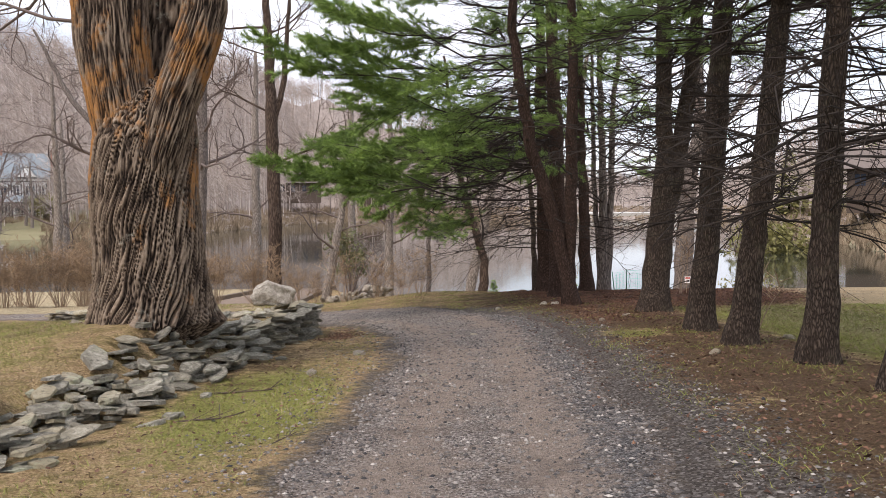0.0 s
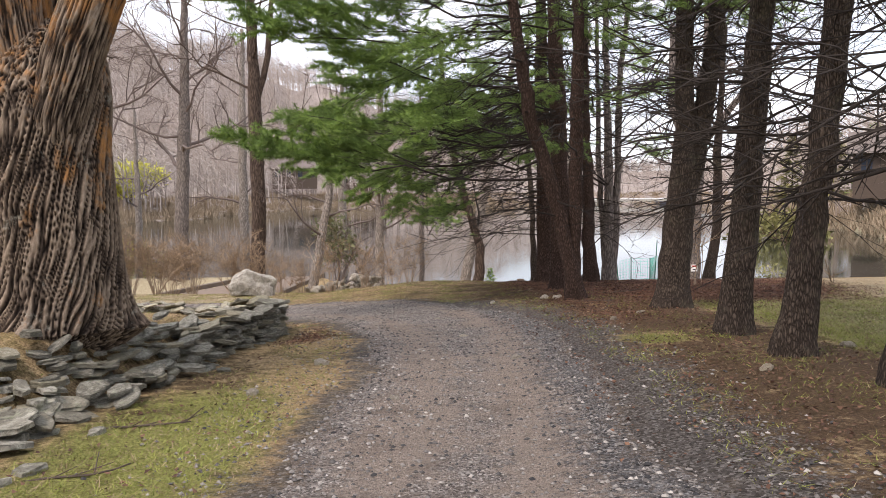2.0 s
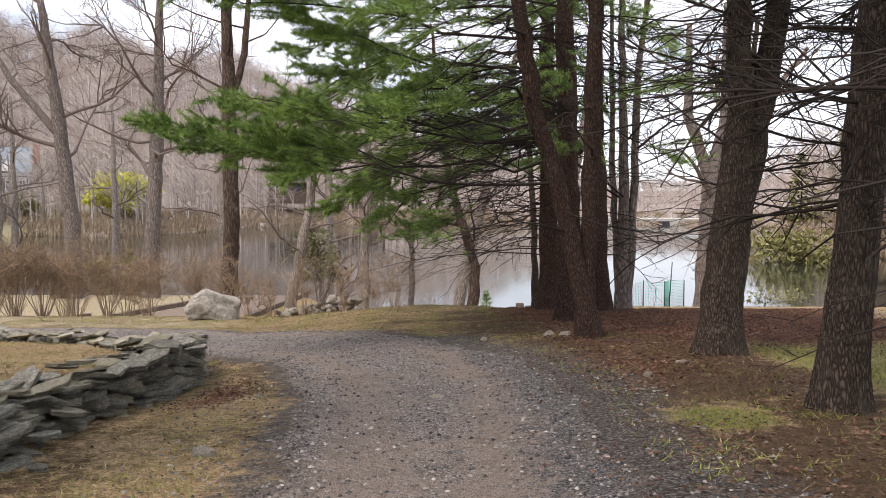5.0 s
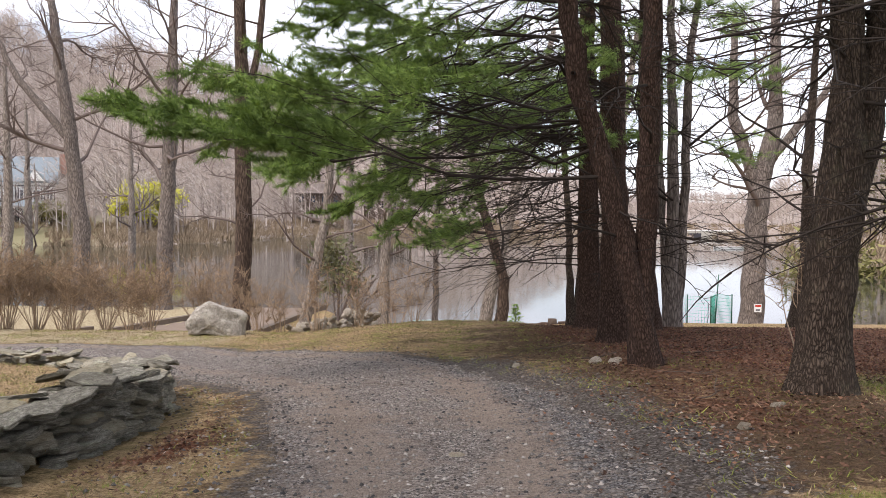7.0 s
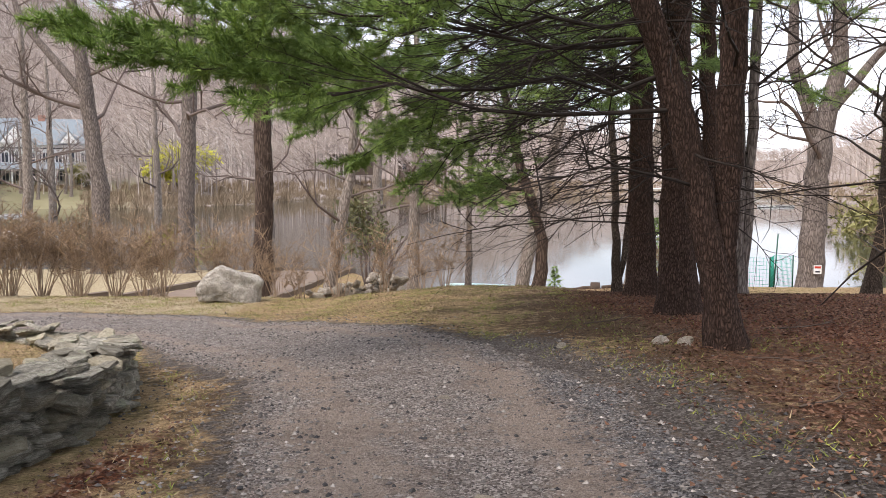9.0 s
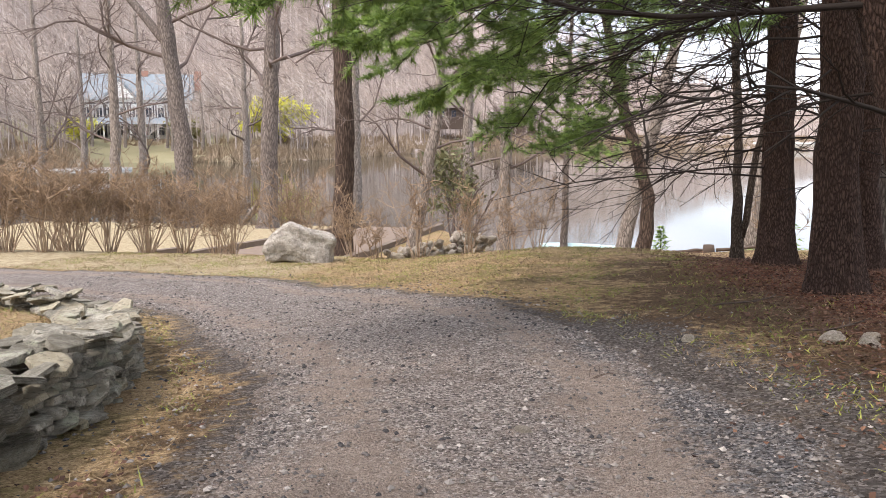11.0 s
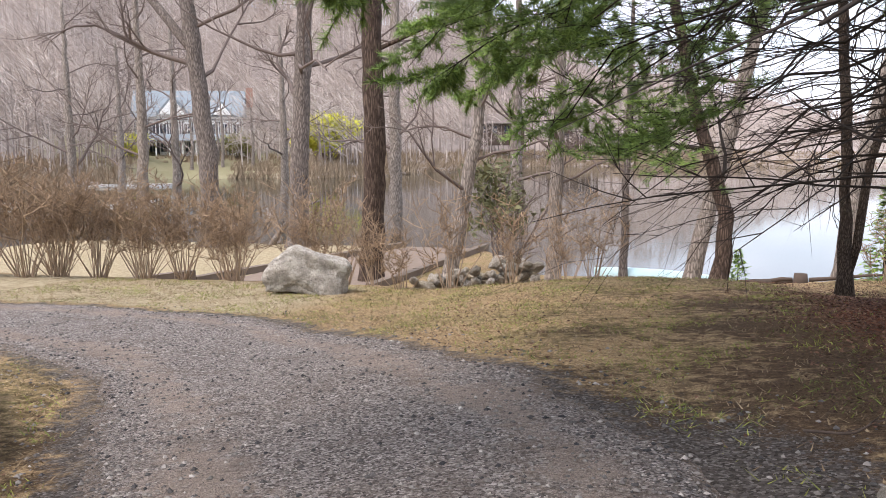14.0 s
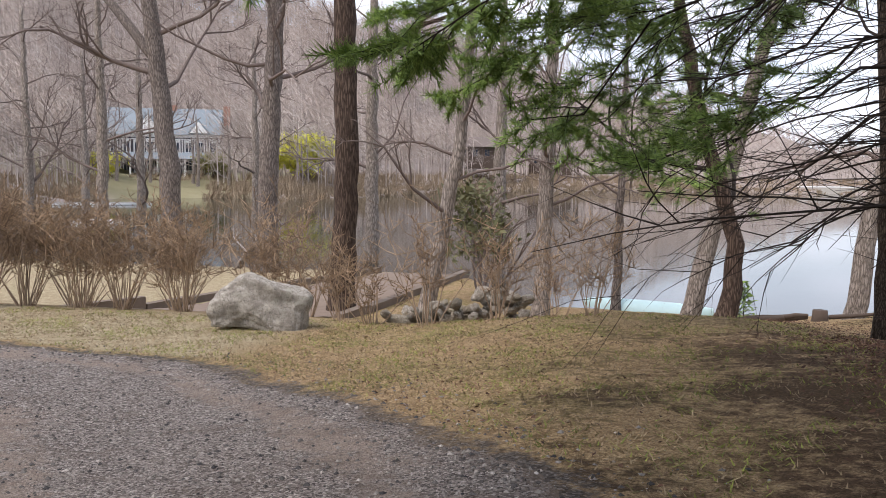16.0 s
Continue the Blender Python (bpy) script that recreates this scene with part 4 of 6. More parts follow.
tree("oak_tree", "brown-barked oak with gnarled bare limbs behind the boulder", -8.0, 41.5, [[(0, 0, -0.2, 0.36), (0.1, 0, 2, 0.33), (0.15, 0, 5, 0.31), (0.1, 0, 9, 0.28), (0.0, 0, 14, 0.17), (-0.3, 0.3, 21, 0.04)], [(0.1, 0, 8.5, 0.16), (0.7, 0.2, 11, 0.14), (1.3, 0.2, 18, 0.03)]], OAK_BARK, OAK_BARK, 38, limbs=16, limb_len=(4.5, 7), limb_from=0.25, kids=(4, 7), rise=0.1)
tree("grey_tree", "tall grey tree beyond the shrubs", -17.6, 49.2, [[(0, 0, 0, 0.42), (0, 0, 4, 0.38), (-0.6, 0, 9, 0.32), (-1.4, 0, 15, 0.16)], [(-0.4, 0, 8, 0.2), (-3.0, 0, 11, 0.16), (-5, 0, 15, 0.06)]], GREY_BARK, GREY_TWIG, 39, limbs=14, limb_len=(4, 6.5), limb_from=0.4, kids=(3, 6))
tree("grey_tree", "tall grey tree beyond the shrubs", -13.9, 49.6, [[(0, 0, 0, 0.4), (0.2, 0, 4, 0.36), (0.5, 0, 9, 0.3), (0.7, 0, 16, 0.14)]], GREY_BARK, GREY_TWIG, 40, limbs=14, limb_len=(4, 6.5), limb_from=0.35, kids=(3, 6))
tree("pale_tree", "pale slim trunk near the lake", -12.2, 58.0, [[(0, 0, 0, 0.34), (0, 0, 5, 0.3), (0, 0, 10, 0.26), (0.2, 0, 17, 0.1)]], PALE_BARK, GREY_TWIG, 41, limbs=9, limb_len=(3, 5))
tree("pale_tree", "leaning pale trunk near the lake", -5.4, 41.0, [[(-0.2, 0, -0.2, 0.24), (0.3, 0, 2, 0.2), (0.8, 0, 4.6, 0.17), (1.2, 0, 9, 0.1)]], PALE_BARK, GREY_TWIG, 42, limbs=9, limb_len=(2, 4))
tree("pale_tree", "pale slim trunk near the lake", -5.2, 52.0, [[(0, 0, -0.3, 0.26), (0, 0, 5, 0.23), (0.1, 0, 12, 0.1)]], PALE_BARK, GREY_TWIG, 43, limbs=8, limb_len=(2, 4))
tree("pale_tree", "pale brown trunk beside the stone pile", -2.46, 41.3, [[(0, 0, -0.1, 0.22), (0.1, 0, 3, 0.19), (0.2, 0, 6, 0.16), (0.2, 0, 11, 0.07)]], PALE_BARK, GREY_TWIG, 44, limbs=10, limb_len=(2, 3.5), limb_from=0.2)
tree("pale_tree", "thin grey trunk near the lake", -0.6, 44.0, [[(0, 0, -0.2, 0.13), (0.1, 0, 3, 0.11), (0.2, 0, 9, 0.05)]], GREY_BARK, GREY_TWIG, 45, limbs=8, limb_len=(1.5, 3), limb_from=0.2)
for i, (x, y) in enumerate(((-27, 62), (-31, 58), (-22, 66), (-36, 70), (-24, 54))):
    tree("pale_tree", "pale bare tree on the far lawn", x, y, [[(0, 0, -0.3, 0.3), (0.3, 0, 5, 0.25), (0.2, 0, 14, 0.08)]], PALE_BARK, GREY_TWIG, 50 + i, limbs=9, limb_len=(3, 5), group="pale trees by the lake", depth=2, kids=(4, 7))


for i, (x, y, h) in enumerate(((-70, 149, 12), (-74, 146, 10), (-78, 148, 13), (-81, 143, 9), (-66, 152, 11), (-86, 146, 12), (-72.5, 152, 8), (-90, 141, 13))):
    tree("pale_tree", "pale twiggy tree on the lawn before the white house", x, y, [[(0, 0, -0.3, 0.3), (0.3, 0, h * 0.4, 0.25), (-0.1, 0, h, 0.08)]], PALE_BARK, PALE_TWIG, 150 + i, limbs=11, limb_len=(3, 5), group="pale trees before the house", depth=2, kids=(5, 8), limb_from=0.2, sides=8, sink=0.3)


tree("fallen_tree", "pale crooked limb bent low over the lake shore", -15.6, 50.5, [[(0, 0, -0.1, 0.15), (0.7, 0, 0.9, 0.13), (1.6, 0, 1.7, 0.1), (2.4, 0.1, 2.0, 0.06)], [(0.5, 0, 0.6, 0.1), (1.5, 0.2, 1.0, 0.08), (2.6, 0.2, 1.2, 0.04)]], PALE_BARK, PALE_TWIG, 47, limbs=8, limb_len=(0.8, 1.8), depth=2, limb_from=0.35, sides=9)


# ---- stones ----
def slab(rng, n=7):
    """An irregular flat stone of about unit size, lying on z = 0."""
    m = Mesh()
    rr = [rng.uniform(0.38, 0.55) for _ in range(n)]
    ph = rng.uniform(0, 6.3)
    for z, s in ((0.0, 0.94), (0.12, 1.0), (0.84, 0.99), (1.0, 0.92)):
        for k in range(n):
            a = ph + 2 * math.pi * (k + rng.uniform(-0.15, 0.15)) / n
            j = s * rng.uniform(0.92, 1.06)
            m.v.append((math.cos(a) * rr[k] * j, math.sin(a) * rr[k] * j * 0.8, z + rng.uniform(-0.13, 0.13)))
    for i in range(3):
        for k in range(n):
            a, b = i * n + k, i * n + (k + 1) % n
            m.f.append((a, b, b + n, a + n))
    m.f.append(tuple(3 * n + k for k in range(n)))
    m.f.append(tuple(n - 1 - k for k in range(n)))
    return m


def facets(rng, count, reach):
    """Random planes that cut a stone to flat faces."""
    out = []
    for _ in range(count):
        d = Vector((rng.gauss(0, 1), rng.gauss(0, 1), rng.gauss(0.2, 0.8))).normalized()
        out.append((d, reach * rng.uniform(0.72, 0.98)))
    return out


def cut(v, planes, hard=0.9):
    for d, reach in planes:
        over = v.dot(d) - reach
        if over > 0:
            v = v - d * over * hard
    return v


def lump(rng, rings=7, n=10, rough=0.2):
    """A broken field stone of about unit size."""
    m = Mesh()
    planes = facets(rng, 9, 0.5)
    off = Vector((rng.uniform(0, 50), rng.uniform(0, 50), 0))
    for i in range(rings + 1):
        t = math.pi * i / rings
        for k in range(n):
            a = 2 * math.pi * k / n
            d = Vector((math.sin(t) * math.cos(a), math.sin(t) * math.sin(a), math.cos(t)))
            m.v.append(tuple(cut(d * (0.5 + rough * noise.noise(d * 1.4 + off)), planes)))
    for i in range(rings):
        for k in range(n):
            a, b = i * n + k, i * n + (k + 1) % n
            m.f.append((a, a + n, b + n, b))
    return m


rng = random.Random(77)
SLABS = [slab(rng, rng.randint(5, 8)).data("slab", SLATE, False) for _ in range(22)]


PILE = [lump(rng).data("field_stone", FIELD, False) for _ in range(8)]


def line_at(poly, s):
    for (ax, ay), (bx, by) in zip(poly, poly[1:]):
        d = math.hypot(bx - ax, by - ay)
        if s <= d:
            return ax + (bx - ax) * s / d, ay + (by - ay) * s / d, math.atan2(by - ay, bx - ax)
        s -= d
    return None


def wall_height(x, y):
    h = 0.2 + 0.33 * float(smooth(12.6, 14.6, y)) - 0.16 * float(smooth(19.5, 22, y))
    return h


def stone_wall():
    r = random.Random(5)
    top = empty("stone_wall", (-2.6, 12, stand(-2.6, 12, 0)), "dry-laid wall of grey slabs, tumbled at one end", "stone wall")
    rest = Mesh()
    stones = []
    total = sum(math.hypot(b[0] - a[0], b[1] - a[1]) for a, b in zip(WALL, WALL[1:]))

    def lay(x, y, z, yaw, size, tilt=5.0):
        stones.append((x, y, z, yaw, size, tilt))

    for row, depth in ((0, 0.16), (1, 0.46)):
        for layer in range(15):
            s = 0.3 + r.uniform(0, 0.3)
            while s < total - 1:
                ln = r.uniform(0.13, 0.46)
                at = line_at(WALL, s + ln / 2)
                if at is None:
                    break
                x, y, a = at
                th = 0.06
                if r.random() < 0.1:
                    ln *= 1.5
                h = wall_height(x, y) * (1 + 0.12 * math.sin(s * 2.1)) - 0.07
                if y > 12.3 and x > -11 and (layer + 0.5) * th < h and not (row == 1 and (layer + 2.5) * th < h):
                    nx, ny = -math.sin(a), math.cos(a)
                    dd = depth + r.uniform(-0.1, 0.09) + 0.012 * layer
                    px, py = x + nx * dd, y + ny * dd
                    lay(px, py, float(base(px, py)) + layer * th - 0.03, a, (ln * 0.99, r.uniform(0.26, 0.4), th * r.uniform(0.6, 1.05)), 6)
                s += ln
    s = 0.3
    while s < total - 1:
        ln = r.uniform(0.26, 0.62)
        at = line_at(WALL, s + ln / 2)
        if at is None:
            break
        x, y, a = at
        if y > 12.3 and x > -11:
            nx, ny = -math.sin(a), math.cos(a)
            for dd, wide in ((0.16, 0.4), (0.42, 0.36), (0.68, 0.38)):
                if dd > 0.3 and r.random() < 0.25:
                    continue
                px, py = x + nx * (dd + r.uniform(-0.04, 0.04)), y + ny * (dd + r.uniform(-0.04, 0.04))
                h = wall_height(x, y) * (1 + 0.12 * math.sin(s * 2.1)) - 0.06
                lay(px, py, float(base(px, py)) + h + r.uniform(-0.02, 0.05), a + r.uniform(-0.45, 0.45), (ln * 1.12, wide * r.uniform(0.85, 1.3), r.uniform(0.026, 0.06)), 8)
        s += ln * 0.8
    s = 0.2
    while s < total:
        at = line_at(WALL, s)
        x, y, a = at
        if y > 13.6:
            break
        nx, ny = -math.sin(a), math.cos(a)
        for dd in (0.05, 0.24, 0.44, 0.62) if not 9.9 < y < 12.1 else (-0.06, 0.14, 0.34, 0.5):
            for layer in range(4):
                if (dd in (0.05, 0.62) and layer > 2) or r.random() < 0.12:
                    continue
                d2 = dd + r.gauss(0, 0.06)
                px, py = x + nx * d2 + r.uniform(-0.15, 0.15), y + ny * d2 + r.uniform(-0.1, 0.1)
                size = r.uniform(0.22, 0.52)
                lay(px, py, max(float(base(px, py)) - 0.02 + 0.1 * dd, stand(px, py, 0.05)) + 0.05 * layer + (0.05 if y > 11.5 else 0.0) * layer, a + r.gauss(0, 0.5), (size, size * r.uniform(0.5, 0.85), r.uniform(0.025, 0.055)), 8)
        if r.random() < 0.3:
            d2 = r.uniform(-0.5, -0.15)
            px, py = x + nx * d2, y + ny * d2
            lay(px, py, stand(px, py, 0.02), r.uniform(0, 6), (r.uniform(0.2, 0.4), r.uniform(0.15, 0.3), r.uniform(0.03, 0.06)), 5)
        s += 0.36
    stones.sort(key=lambda q: abs(q[1] - 13.5))
    here = top.location
    for i, (x, y, z, yaw, size, tilt) in enumerate(stones):
        m = pose(x, y, z, r.gauss(0, tilt), r.gauss(0, tilt), math.degrees(yaw) + r.gauss(0, 6)) @ Matrix.Diagonal((*size, 1))
        me = r.choice(SLABS)
        if i < 300:
            ob = new("stone", me)
            ob.parent = top
            ob.matrix_basis = Matrix.Translation(-here) @ m
        else:
            n = len(rest.v)
            mm = Matrix.Translation(-here) @ m
            rest.v += [tuple(mm @ v.co) for v in me.vertices]
            rest.f += [tuple(n + k for k in p.vertices) for p in me.polygons]
    part("stones", rest, SLATE, top, shade=False, kind="stuff")
    core = Mesh()
    pts = []
    s = 0.0
    while s < total - 1:
        x, y, a = line_at(WALL, s)
        if y > 12.9 and x > -11:
            pts.append((x - math.sin(a) * 0.36 - here.x, y + math.cos(a) * 0.36 - here.y, float(base(x, y)) + wall_height(x, y) * 0.42 - here.z))
        s += 0.4
    core.tube(pts, [0.14] * len(pts), 6)
    part("core", core, SLATE, top, shade=False)


stone_wall()


def boulder():
    m = Mesh()
    rings, n = 56, 90
    planes = facets(random.Random(21), 26, 0.96)
    for i in range(rings + 1):
        t = math.pi * i / rings
        for k in range(n):
            a = 2 * math.pi * k / n
            d = Vector((math.sin(t) * math.cos(a), math.sin(t) * math.sin(a), math.cos(t)))
            d = cut(d, planes, 0.8)
            q = Vector((abs(d.x) ** 0.8 * math.copysign(1, d.x), abs(d.y) ** 0.8 * math.copysign(1, d.y), abs(d.z) ** 0.75 * math.copysign(1, d.z)))
            x, y, z = q.x * 0.95, q.y * 0.6, q.z * 0.5
            z += 0.16 * math.exp(-((x + 0.32) / 0.28) ** 2) - 0.26 * max(0, x) - 0.12 * max(0, -x - 0.62) * 4
            if z < 0:
                x *= 1 - 0.16 * max(0, x) * min(1, -z * 3)
            rough = 0.15 * noise.noise(q * 1.5) + 0.06 * noise.noise(q * 3.3) + 0.04 * noise.noise(q * 8) + 0.015 * noise.noise(q * 20)
            m.v.append((x * (1 + rough), y * (1 + rough), z * (1 + rough)))
    for i in range(rings):
        for k in range(n):
            a, b = i * n + k, i * n + (k + 1) % n
            m.f.append((a, a + n, b + n, b))
    ob = tagged(new("boulder", m.data("boulder", GRANITE)), "large pale grey boulder on the grass verge", "boulder")
    ob.matrix_world = pose(-6.18, 32.35, -1.97, 0, 0, 24)
    return ob


boulder()

r = random.Random(8)
pile = empty("stone_pile", (-3.2, 35.4, stand(-3.2, 35.4, 0)), "heap of pale field stones among bare shrubs", "stone pile")
for i in range(150):
    u = r.random()
    x, y = -4.5 + 2.3 * u + r.gauss(0, 0.12), 35.2 + r.gauss(0, 0.4)
    tall = 0.1 + 0.5 * math.exp(-((u - 0.8) / 0.25) ** 2) + 0.25 * math.exp(-((u - 0.3) / 0.2) ** 2)
    s = r.uniform(0.12, 0.3)
    ob = new("stone", r.choice(PILE))
    ob.parent = pile
    ob.matrix_basis = Matrix.Translation(-pile.location) @ pose(x, y, stand(x, y, -0.02) + tall * r.random(), r.uniform(-40, 40), r.uniform(-40, 40), r.uniform(0, 360)) @ Matrix.Diagonal((s * 1.3, s, s * 0.75, 1))
for x, y, s in ((2.68, 20.06, 0.17), (2.45, 20.25, 0.2), (2.75, 20.35, 0.15), (4.0, 7.25, 0.2), (3.3, 10.3, 0.13), (-1.6, 10.6, 0.14), (1.15, 12.4, 0.12), (0.6, 15.2, 0.12), (-0.2, 10.2, 0.1), (1.4, 20.7, 0.12), (2.9, 15.4, 0.12), (0.2, 17.9, 0.1), (-1.2, 12.6, 0.16), (4.9, 12.0, 0.14), (3.6, 16.6, 0.12), (-3.75, 11.9, 0.24), (-5.15, 12.3, 0.26)):
    ob = tagged(new("field_stone", r.choice(PILE)), "small weathered grey stone on the ground", "stone", "loose stones by the drive")
    ob.matrix_world = pose(x, y, stand(x, y, -0.1 * s), r.uniform(-20, 20), r.uniform(-20, 20), r.uniform(0, 360)) @ Matrix.Diagonal((s * 1.4, s, s * 0.6, 1))


# ---- shrubs ----
def shrub(name, x, y, h, w, seed, label, stems=26, fine=7, buds=True, group="bare shrubs", bare=0.4):
    r = random.Random(seed)
    top = empty(name, (x, y, stand(x, y, 0.03)), label, "shrub", group)
    bud, twigs = Mesh(), Mesh()
    for _ in range(stems):
        m = Mesh()
        a, lean = r.uniform(0, 6.3), abs(r.gauss(0, 0.35))
        p = Vector((math.cos(a) * r.uniform(0, 0.18), math.sin(a) * r.uniform(0, 0.18), -0.03))
        d = Vector((math.cos(a) * lean * w, math.sin(a) * lean * w, 1))
        pts = wander(p, d, h * r.uniform(0.7, 1.1), 6, r, 0.09, 0.03)
        r0 = r.uniform(0.009, 0.018)
        m.tube(pts, [r0 * (1 - 0.14 * i) for i in range(7)], 4, cap=False)
        part("stem", m, SHRUB_STEM, top)
        m = twigs
        for _ in range(fine):
            k = r.uniform(bare, 1)
            q, _r = along_line(pts, [r0] * 7, k)
            off = Vector((r.gauss(0, 0.8), r.gauss(0, 0.8), r.uniform(0.1, 0.9)))
            tw = wander(q, off, r.uniform(0.25, 0.65) * h * 0.5, 3, r, 0.15, 0.05)
            m.tube(tw, [0.0095, 0.008, 0.0065, 0.005], 3, cap=False)
            for _ in range(4):
                q2, _r = along_line(tw, [0.003] * 4, r.uniform(0.2, 1))
                o = Vector((r.gauss(0, 0.7), r.gauss(0, 0.7), r.uniform(0.2, 0.9))).normalized()
                m.tube([q2, q2 + o * r.uniform(0.12, 0.3)], [0.007, 0.0045], 3, cap=False)
                if buds:
                    for _ in range(1):
                        c = q2 + o * r.uniform(0.03, 0.3)
                        s1, s2 = Vector((r.gauss(0, 1), r.gauss(0, 1), r.gauss(0, 1))) * 0.014, Vector((r.gauss(0, 1), r.gauss(0, 1), r.gauss(0, 1))) * 0.014
                        bud.tri(c, c + s1, c + s2)
    if bud.v:
        part("bud", bud, BUD, top, kind="stuff")
    part("twig", twigs, SHRUB_TWIG, top, kind="stuff")
    return top


HEDGE = [shrub("shrub", -9.0, 34.7, 2.15, 1.2, 61, "bare reddish-brown shrub with fanning stems along the verge", group="hedge of bare shrubs"),
         shrub("shrub", -10.35, 34.6, 2.2, 1.35, 62, "bare reddish-brown shrub with fanning stems along the verge", group="hedge of bare shrubs"),
         shrub("shrub", -11.3, 34.5, 2.35, 1.35, 63, "bare reddish-brown shrub with fanning stems along the verge", group="hedge of bare shrubs")]
r = random.Random(64)
for i, (x, y) in enumerate(((-12.3, 34.2), (-13.0, 33.8), (-13.7, 33.5), (-14.6, 33.2), (-15.6, 33.0), (-16.6, 32.9), (-17.7, 32.9), (-18.9, 32.9), (-20.2, 32.8), (-21.6, 32.6), (-23.2, 32.4), (-12.6, 36.6), (-15, 36.2), (-17.5, 36), (-7.8, 36.5), (-10.6, 37.2))):
    c = copy_thing(HEDGE[i % 3], pose(x, y, stand(x, y, 0.03), 0, 0, r.uniform(0, 360)))
    c.scale = [r.uniform(0.92, 1.15)] * 3
for i, (x, y, h) in enumerate(((-4.75, 33.7, 1.3), (-3.65, 33.5, 2.1), (-2.45, 33.7, 1.6), (-0.78, 33.45, 1.7), (-5.6, 34.6, 1.6), (-1.6, 36.0, 1.5), (5.0, 35.8, 1.6), (-6.6, 35.4, 1.9))):
    shrub("shrub", x, y, h, 1.0, 80 + i, "thin bare shrub beside the stone pile", 12, 5, i == 1, "bare shrubs by the stone pile", 0.35)
shrub("sapling", 5.1, 13.9, 1.3, 0.6, 95, "thin bare sapling in the grass", 3, 4, False, "bare saplings")
shrub("sapling", 5.9, 22.0, 1.7, 0.8, 96, "thin bare sapling among dead leaves", 2, 6, False, "bare saplings")
shrub("sapling", 6.9, 24.5, 1.9, 0.9, 97, "thin bare sapling among dead leaves", 3, 6, False, "bare saplings")


# ---- evergreens ----
def conifer(x, y, h, w, seed, label, material, name="evergreen_tree", category="evergreen tree", z=None, tris=2600, size=0.16, group=""):
    r = random.Random(seed)
    z = float(land(np.array([x]), np.array([y]))[0]) - 0.1 if z is None else z
    top = empty(name, (x, y, z), label, category, group)
    m = Mesh()
    m.tube([(0, 0, 0), (0, 0, h * 0.9)], [h * 0.018, h * 0.004], 6)
    part("trunk", m, TWIG, top)
    m = Mesh()
    for _ in range(tris):
        k = r.random() ** 1.4
        zz = h * (0.08 + 0.92 * k)
        a = r.uniform(0, 6.3)
        layer = 0.65 + 0.35 * math.sin(zz * 17 / h * 3 + math.sin(a * 3))
        rr = w * (1 - k) * r.uniform(0.35, 1) * layer + 0.03
        c = Vector((rr * math.cos(a), rr * math.sin(a), zz - rr * 0.25))
        o = Vector((math.cos(a), math.sin(a), r.uniform(-0.5, 0.3))) * size * r.uniform(0.6, 1.4)
        s = Vector((-math.sin(a), math.cos(a), r.uniform(-0.5, 0.5))) * size * 0.3
        m.tri(c - s, c + s, c + o)
    part("crown", m, material, top)


conifer(2.6, 41.2, 1.3, 0.5, 102, "small young fir beside the bent tree", NEEDLE, size=0.12, tris=600)
conifer(5.6, 38.5, 2.4, 0.9, 103, "small scruffy fir above the water", NEEDLE, size=0.14, tris=1200)
for i, (x, y, h, w) in enumerate(((55, 122, 12, 4.5), (59, 118, 10, 4.4), (63, 114, 11, 4.6), (67, 118, 13, 5), (71, 122, 14, 5), (75, 114, 12, 5), (52, 128, 10, 4))):
    conifer(x, y, h, w, 110 + i, "dark green conifer on the far bank", NEEDLE if i % 3 else BUDDING, size=0.8, tris=1300, group="conifers on the far bank")


def clump(x, y, h, w, seed, label, material, tris=1800, size=0.3, name="leafing_shrub", group=""):
    """A rounded shrub or willow in first leaf, of many small leaves."""
    r = random.Random(seed)
    z = float(land(np.array([x]), np.array([y]))[0])
    top = empty(name, (x, y, z), label, "shrub", group)
    m = Mesh()
    for i in range(9):
        grow(m, (0, 0, -0.1), Vector((r.gauss(0, 0.5), r.gauss(0, 0.5), 1)), h * 0.8, h * 0.012, 2, r, 0.03, (3, 5))
    part("stem", m, GREY_TWIG, top)
    m = Mesh()
    blobs = [(Vector((r.gauss(0, 0.35) * w, r.gauss(0, 0.35) * w, h * r.uniform(0.35, 0.9))), r.uniform(0.12, 0.3) * w) for _ in range(26)]
    for _ in range(tris):
        c0, rad = r.choice(blobs)
        c = c0 + Vector((r.gauss(0, 1), r.gauss(0, 1), r.gauss(0, 0.9))) * rad * 0.7
        s1, s2 = Vector((r.gauss(0, 1), r.gauss(0, 1), r.gauss(0, 1))) * size, Vector((r.gauss(0, 1), r.gauss(0, 1), r.gauss(0, 1))) * size
        m.tri(c, c + s1, c + s2)
    part("crown", m, material, top)


clump(-4.6, 44.5, 3.8, 1.5, 101, "scruffy olive-green evergreen by the lake", CEDAR, 1500, 0.09, "evergreen_shrub")
clump(-56, 160, 7.5, 4.6, 121, "bright yellow-green willow in first leaf across the lake", WILLOW, 9000, 0.36)
clump(-85, 146, 4, 3, 122, "yellow-green shrub in first leaf across the lake", WILLOW, 1200, 0.35)
clump(-72, 158, 4, 3, 123, "yellow-green shrub in first leaf across the lake", BUDDING, 1300, 0.35)
clump(33, 84, 4.5, 5, 124, "pale green shrub in first leaf on the far bank", BUDDING, 1600, 0.3)
clump(19, 52.5, 1.6, 2.6, 125, "fresh green shrub at the water's edge", BUDDING, 900, 0.1)

